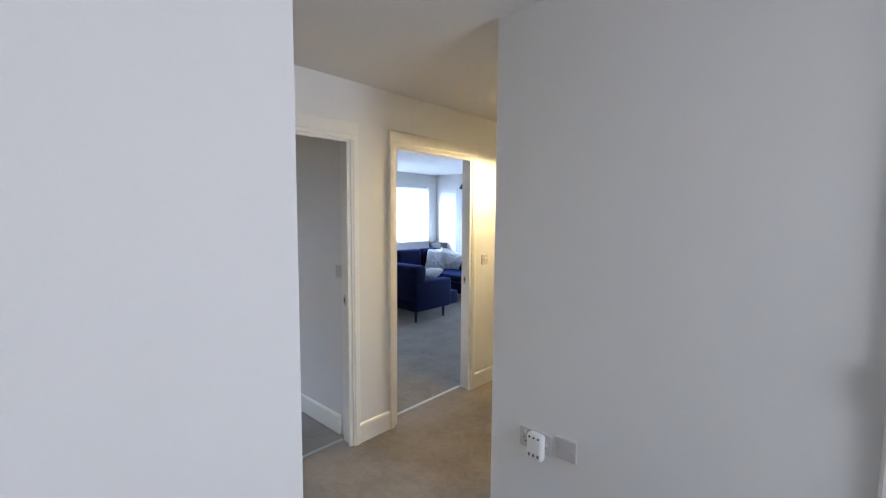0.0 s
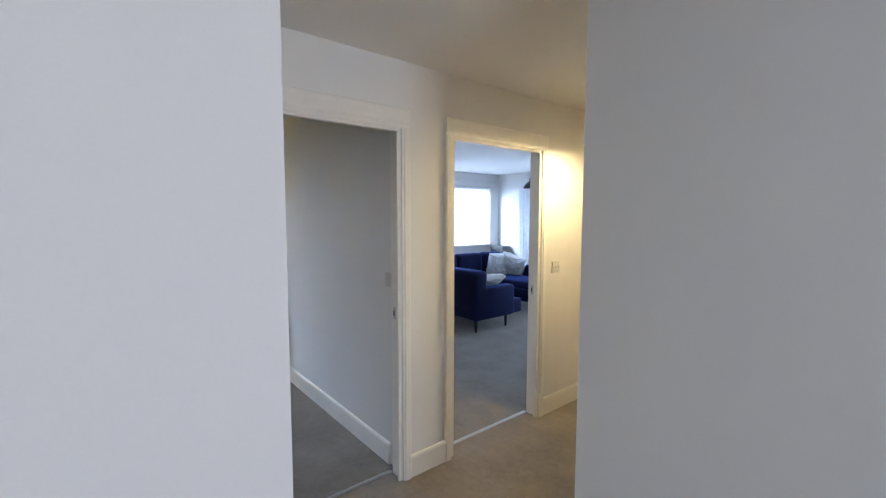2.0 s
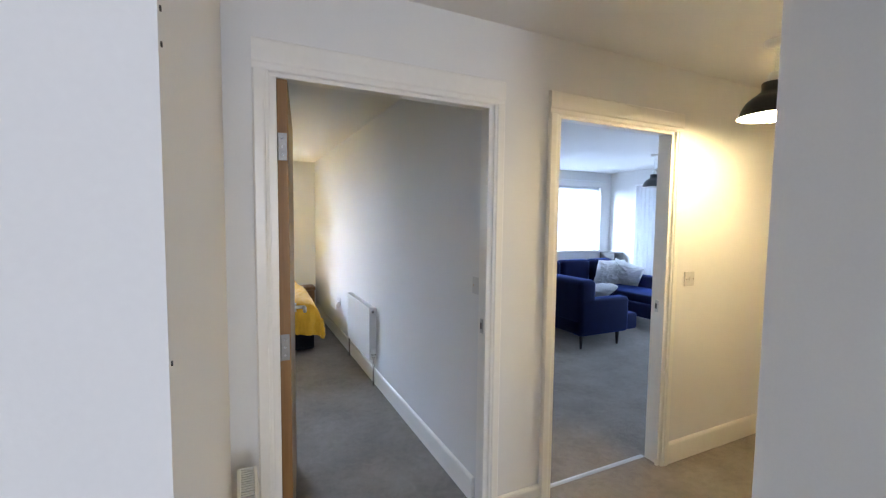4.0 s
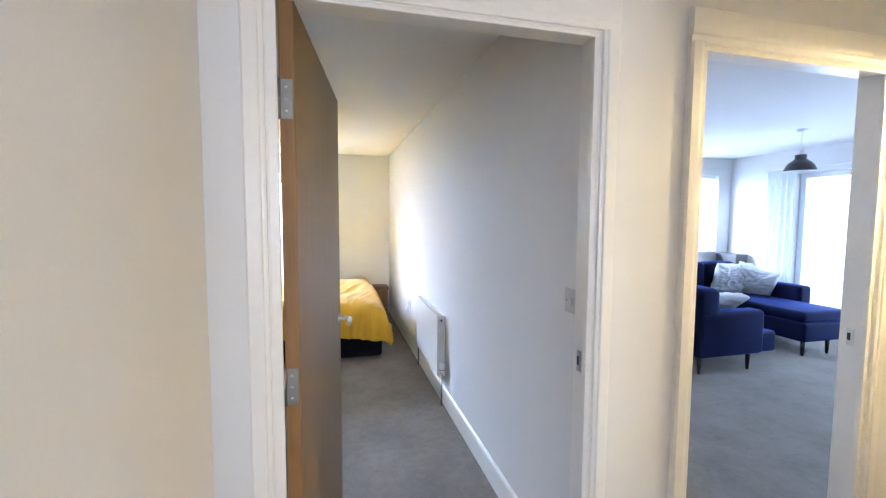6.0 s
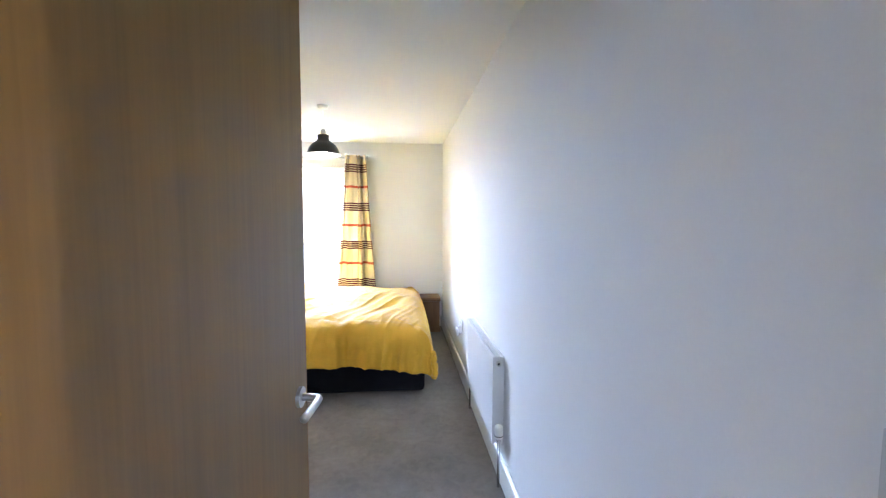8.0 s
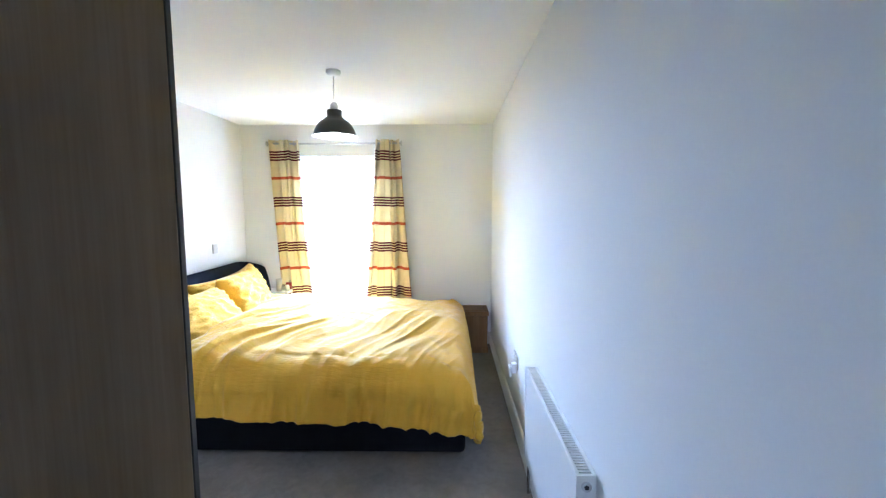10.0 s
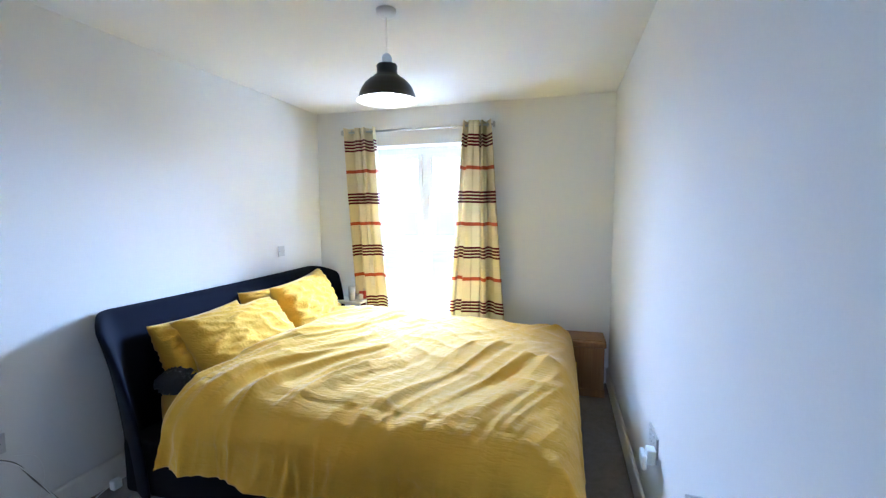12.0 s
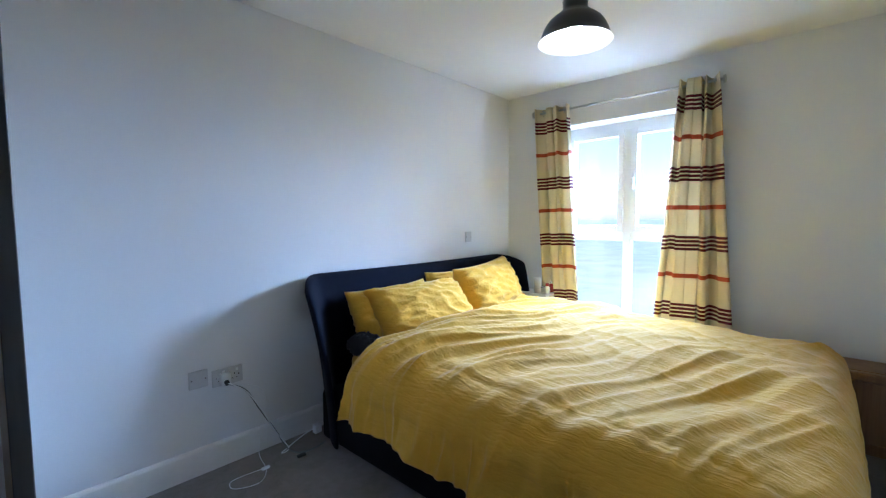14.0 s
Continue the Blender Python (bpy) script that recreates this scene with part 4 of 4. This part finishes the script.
dv = thing("duvet", (-6.05, 0.45, 0.55), "rumpled mustard linen duvet spread over the bed", "duvet")
cover = part("cover", sheet(duvet_point, 230, 210), MUSTARD, dv, smooth=True)
cover.modifiers.new("thick", "SOLIDIFY").thickness = 0.02


def pillow(at, size, lean, turn, mat, seed, label, name="pillow", group="pillows on the bed", roll=0.0):
    """A stuffed cushion with pinched corners and creases; size is width, height and thickness, lean its tilt back from upright."""
    w, h, t = size
    p = thing(name, at, label, name, group)
    bm = bmesh.new()
    n = 44
    grids = []
    for face in (1, -1):
        g = {}
        for i in range(n + 1):
            for j in range(n + 1):
                a, b = 2 * i / n - 1, 2 * j / n - 1
                body = (max(0.0, 1 - abs(a) ** 2.6) * max(0.0, 1 - abs(b) ** 2.6)) ** 0.48
                pinch = 1 - 0.07 * (1 - abs(b) ** 2) * abs(a) ** 2
                pinch2 = 1 - 0.09 * (1 - abs(a) ** 2) * abs(b) ** 2
                gather = abs(a) ** 3 * 0.020 * (1 - abs(wob(1.2 * a + seed, 7.5 * b, 2.0 + face))) ** 3
                crease = 0.018 * (1 - abs(wob(1.6 * a + 2.2 * b + seed, 5 * b - 2 * a, face))) ** 4 + 0.012 * wob(4 * a, 4 * b + seed, 1.0) + gather
                edge = min(1.0, 9 * (1 - max(abs(a), abs(b))))
                yy = face * (t / 2 * body + crease * edge)
                co = (a * w / 2 * pinch, yy, b * h / 2 * pinch2)
                if face < 0 and (i in (0, n) or j in (0, n)):
                    g[i, j] = grids[0][i, j]
                else:
                    g[i, j] = bm.verts.new(co)
        for i in range(n):
            for j in range(n):
                q = (g[i, j], g[i + 1, j], g[i + 1, j + 1], g[i, j + 1])
                bm.faces.new(q if face < 0 else q[::-1])
        grids.append(g)
    bmesh.ops.transform(bm, matrix=Matrix.Rotation(radians(turn), 4, "Z") @ Matrix.Rotation(radians(lean), 4, "X") @ Matrix.Rotation(radians(roll), 4, "Y"), verts=bm.verts[:])
    part("cover", bm, mat, p, smooth=True, local=True)
    return p


pillow((-5.74, -0.735, 0.625), (0.70, 0.44, 0.18), 24, 4, MUSTARD, 2.0, "plump mustard linen pillow leaning on the headboard")
pillow((-5.83, -0.57, 0.665), (0.74, 0.44, 0.24), 42, -4, MUSTARD, 5.0, "creased mustard linen pillow in front")
pillow((-6.46, -0.745, 0.665), (0.74, 0.44, 0.17), 22, -3, MUSTARD, 8.0, "mustard linen pillow behind another")
pillow((-6.57, -0.60, 0.705), (0.72, 0.47, 0.22), 24, 4, MUSTARD, 11.0, "mustard linen pillow propped upright", roll=4)
pillow((-5.44, -0.66, 0.53), (0.20, 0.16, 0.12), 60, 20, GREY_CLOTH, 14.0, "crumpled grey cloth tucked beside the mattress", name="cloth", group="")


# ---- chest and bedside ----
chest = thing("wooden_chest", (-7.1, 1.48, 0), "small brown pine blanket chest in the corner", "chest")
CX0, CX1, CY0, CY1, CZ = -7.33, -7.03, 0.98, 1.635, 0.43
part("body", box((CX0 + 0.01, CY0 + 0.012, 0.015), (CX1 - 0.012, CY1 - 0.012, CZ - 0.05), None, 0.004), PINE, chest)
lid = part("lid", box((CX0, CY0, CZ - 0.045), (CX1, CY1, CZ), None, 0.008, 3), PINE, chest, "pine lid with rounded edge")
for y0, y1 in ((CY0 + 0.03, CY0 + 0.06), (CY1 - 0.06, CY1 - 0.03)):
    part("lid_batten", box((CX0 + 0.05, y0, CZ), (CX1 - 0.06, y1, CZ + 0.006), None, 0.002), PINE, lid)
part("lid_batten", box((CX1 - 0.06, CY0 + 0.03, CZ), (CX1 - 0.03, CY1 - 0.03, CZ + 0.006), None, 0.002), PINE, lid)
part("plinth", box((CX0 + 0.005, CY0 + 0.004, 0), (CX1 - 0.004, CY1 - 0.004, 0.06), None, 0.004), PINE, chest)

stand = thing("bedside_table", (-7.17, -0.74, 0), "narrow white bedside table beyond the headboard", "bedside table")
part("top", box((-7.33, -0.90, 0.59), (-7.115, -0.44, 0.612), None, 0.004), GLOSS, stand)
for x in (-7.32, -7.145):
    for y in (-0.89, -0.475):
        part("leg", box((x, y, 0), (x + 0.025, y + 0.025, 0.59)), GLOSS, stand)


def bottle(name, at, prof, mat, label, category, cap=None):
    b = thing(name, at, label, category)
    part("body", lathe(prof, at, 20), mat, b, smooth=True)
    if cap:
        part("cap", lathe(cap[0], at, 16), cap[1], b, smooth=True)
    return b


bottle("water_glass", (-7.16, -0.545, 0.613), [(0.001, 0.0), (0.028, 0.0), (0.033, 0.13), (0.031, 0.13), (0.027, 0.008), (0.001, 0.008)], SHADED_WHITE, "pale drinking glass on the bedside table", "glass")
RED = material("red_plastic", (0.35, 0.03, 0.03), rough=0.4, spread=0.1, bump=0.0)
bottle("medicine_bottle", (-7.20, -0.475, 0.613), [(0.001, 0.0), (0.022, 0.0), (0.022, 0.05), (0.012, 0.06), (0.012, 0.07), (0.001, 0.07)], PLASTIC, "small white bottle with a red cap", "bottle", ([(0.014, 0.062), (0.014, 0.085), (0.001, 0.085)], RED))
bottle("cream_jar", (-7.25, -0.54, 0.613), [(0.001, 0.0), (0.026, 0.0), (0.026, 0.035), (0.001, 0.035)], PLASTIC, "small pale cream jar with a lid", "jar", ([(0.028, 0.035), (0.028, 0.05), (0.001, 0.05)], CHROME))
bottle("scent_bottle", (-7.285, -0.48, 0.613), [(0.001, 0.0), (0.02, 0.0), (0.02, 0.07), (0.001, 0.072)], RED, "small dark red scent bottle", "bottle", ([(0.010, 0.072), (0.010, 0.095), (0.001, 0.095)], CHROME))


# ---- living room ----
sofa = thing("corner_sofa", (-4.86, 5.26, 0), "royal blue velvet corner sofa on black tapered legs", "sofa")


def soft(lo, hi, r=0.05):
    return box(lo, hi, None, r, 4)


def spart(name, bm, label="", mat=None):
    bmesh.ops.translate(bm, verts=bm.verts[:], vec=(0.14, -0.04, 0))
    return part(name, bm, mat or SOFA_NAVY, sofa, label, smooth=True)


spart("base", soft((-6.0, 4.12, 0.16), (-4.17, 5.05, 0.36), 0.03))
spart("arm", soft((-4.33, 4.12, 0.15), (-4.15, 4.88, 0.575), 0.045), "rounded velvet armrest")
spart("back", soft((-6.0, 4.10, 0.30), (-4.16, 4.36, 0.80), 0.06))
spart("seat_cushion", soft((-5.25, 4.34, 0.34), (-4.34, 5.06, 0.47), 0.05))
spart("base", soft((-6.05, 5.05, 0.16), (-5.05, 6.48, 0.36), 0.03))
spart("back", soft((-6.06, 4.30, 0.30), (-5.80, 6.50, 0.80), 0.06))
spart("seat_cushion", soft((-5.82, 4.9, 0.34), (-5.05, 5.62, 0.47), 0.05))
spart("seat_cushion", soft((-5.82, 5.62, 0.34), (-4.33, 6.28, 0.47), 0.05), "long velvet chaise cushion")
spart("base", soft((-5.2, 5.60, 0.16), (-4.30, 6.30, 0.36), 0.03), "chaise base")
spart("arm", soft((-6.0, 6.28, 0.15), (-4.85, 6.48, 0.64), 0.045), "rounded velvet armrest")
for y0, y1 in ((4.5, 5.15), (5.17, 5.75), (5.77, 6.26)):
    spart("back_cushion", soft((-5.86, y0, 0.45), (-5.66, y1, 0.86), 0.07), "plump velvet back cushion")
for x, y in ((-4.20, 4.17), (-4.20, 4.74), (-5.9, 4.17), (-4.37, 6.03), (-4.37, 5.68), (-5.95, 6.42), (-4.95, 6.42)):
    spart("leg", tube([(x, y, 0.0), (x, y, 0.17)], 0.014, 12, None, 0.024), "black tapered wooden leg", BLACK_WOOD)
grp = "pale cushions on the sofa"
pillow((-5.36, 5.94, 0.66), (0.46, 0.44, 0.16), 18, 75, WHITE_CLOTH, 3.0, "white square cushion against the sofa back", name="cushion", group=grp)
pillow((-5.19, 6.14, 0.64), (0.46, 0.44, 0.15), 24, 25, WHITE_CLOTH, 7.0, "pale square cushion in the sofa corner", name="cushion", group=grp, roll=18)
pillow((-4.40, 4.55, 0.585), (0.62, 0.40, 0.13), 62, 75, WHITE_CLOTH, 9.0, "soft grey-white cushion slumped by the armrest", name="cushion", group=grp)
bx = thing("storage_cabinet", (-6.02, 6.62, 0), "small grey cabinet in the corner behind the sofa", "cabinet")
part("body", box((-6.13, 6.52, 0.02), (-5.80, 6.73, 0.90), None, 0.006), GREY_BOX, bx)
part("top", box((-6.135, 6.515, 0.90), (-5.79, 6.73, 0.925), None, 0.004), GREY_BOX, bx, "paler grey top board")

cv = thing("voile_curtain", (-5.25, 6.66, 0.03), "long white voile curtain at the glazed doors", "curtain")
part("cloth", sheet(lambda u, v: (-5.52 + 0.38 * u, 6.67 + 0.03 * math.sin(2 * math.pi * 5 * u + wob(u, v)), 0.03 + 2.04 * v), 90, 12), VOILE, cv, smooth=True)
part("rail", tube([(-5.55, 6.68, 2.09), (-2.7, 6.68, 2.09)], 0.008, 10), UPVC, cv, "thin white curtain rail", smooth=True)
rail = thing("blind_pole", (XLW + 0.06, 5.2, 2.18), "thin white pole above the living room window", "curtain rod")
part("pole", tube([(XLW + 0.06, 3.9, 2.18), (XLW + 0.06, 6.6, 2.18)], 0.008, 10), UPVC, rail, smooth=True)
for y in (4.0, 6.3):
    part("bracket", tube([(XLW, y, 2.18), (XLW + 0.06, y, 2.18)], 0.006, 8), UPVC, rail, smooth=True)

stop = thing("door_stop", (-2.42, 2.29, 0), "small black rubber door stop on the carpet", "door stop")
part("body", lathe([(0.001, 0.03), (0.012, 0.03), (0.016, 0.022), (0.018, 0.0), (0.001, 0.0)], (-2.42, 2.29, 0), 18), DARK_SLOT, stop, smooth=True)

# vertical blind at the living room window
slat_cloth = bpy.data.materials.new("white_blind_cloth")
slat_cloth.use_nodes = True
sn, sl = slat_cloth.node_tree.nodes, slat_cloth.node_tree.links
sn["Principled BSDF"].inputs["Base Color"].default_value = (0.8, 0.81, 0.82, 1)
sn["Principled BSDF"].inputs["Roughness"].default_value = 0.9
s_thin, s_mix, s_grain, s_bump = sn.new("ShaderNodeBsdfTranslucent"), sn.new("ShaderNodeMixShader"), sn.new("ShaderNodeTexNoise"), sn.new("ShaderNodeBump")
s_thin.inputs["Color"].default_value = (0.85, 0.87, 0.9, 1)
s_mix.inputs[0].default_value = 0.6
s_grain.inputs["Scale"].default_value = 300
s_bump.inputs["Strength"].default_value = 0.15
sl.new(s_grain.outputs["Fac"], s_bump.inputs["Height"])
sl.new(s_bump.outputs["Normal"], sn["Principled BSDF"].inputs["Normal"])
sl.new(sn["Principled BSDF"].outputs[0], s_mix.inputs[1])
sl.new(s_thin.outputs[0], s_mix.inputs[2])
sl.new(s_mix.outputs[0], sn["Material Output"].inputs["Surface"])
blind = thing("vertical_blind", (-6.21, 5.26, 2.06), "closed white vertical blind glowing with daylight", "blind")
part("head_rail", box((-6.235, 4.02, 2.045), (-6.185, 6.50, 2.085), None, 0.004), UPVC, blind, "white head rail")
y = 4.05
k = 0
while y < 6.46:
    skew = radians(12 + 2 * wob(k * 1.7, 0.4))
    dy, dx = 0.046 * math.cos(skew), 0.046 * math.sin(skew)
    c = -6.21
    part("slat", sheet(lambda u, v: (c - dx + 2 * dx * u + 0.004 * math.sin(math.pi * u), y - dy + 2 * dy * u, 0.975 + 1.07 * v), 4, 1), slat_cloth, blind, smooth=True)
    y += 0.083
    k += 1
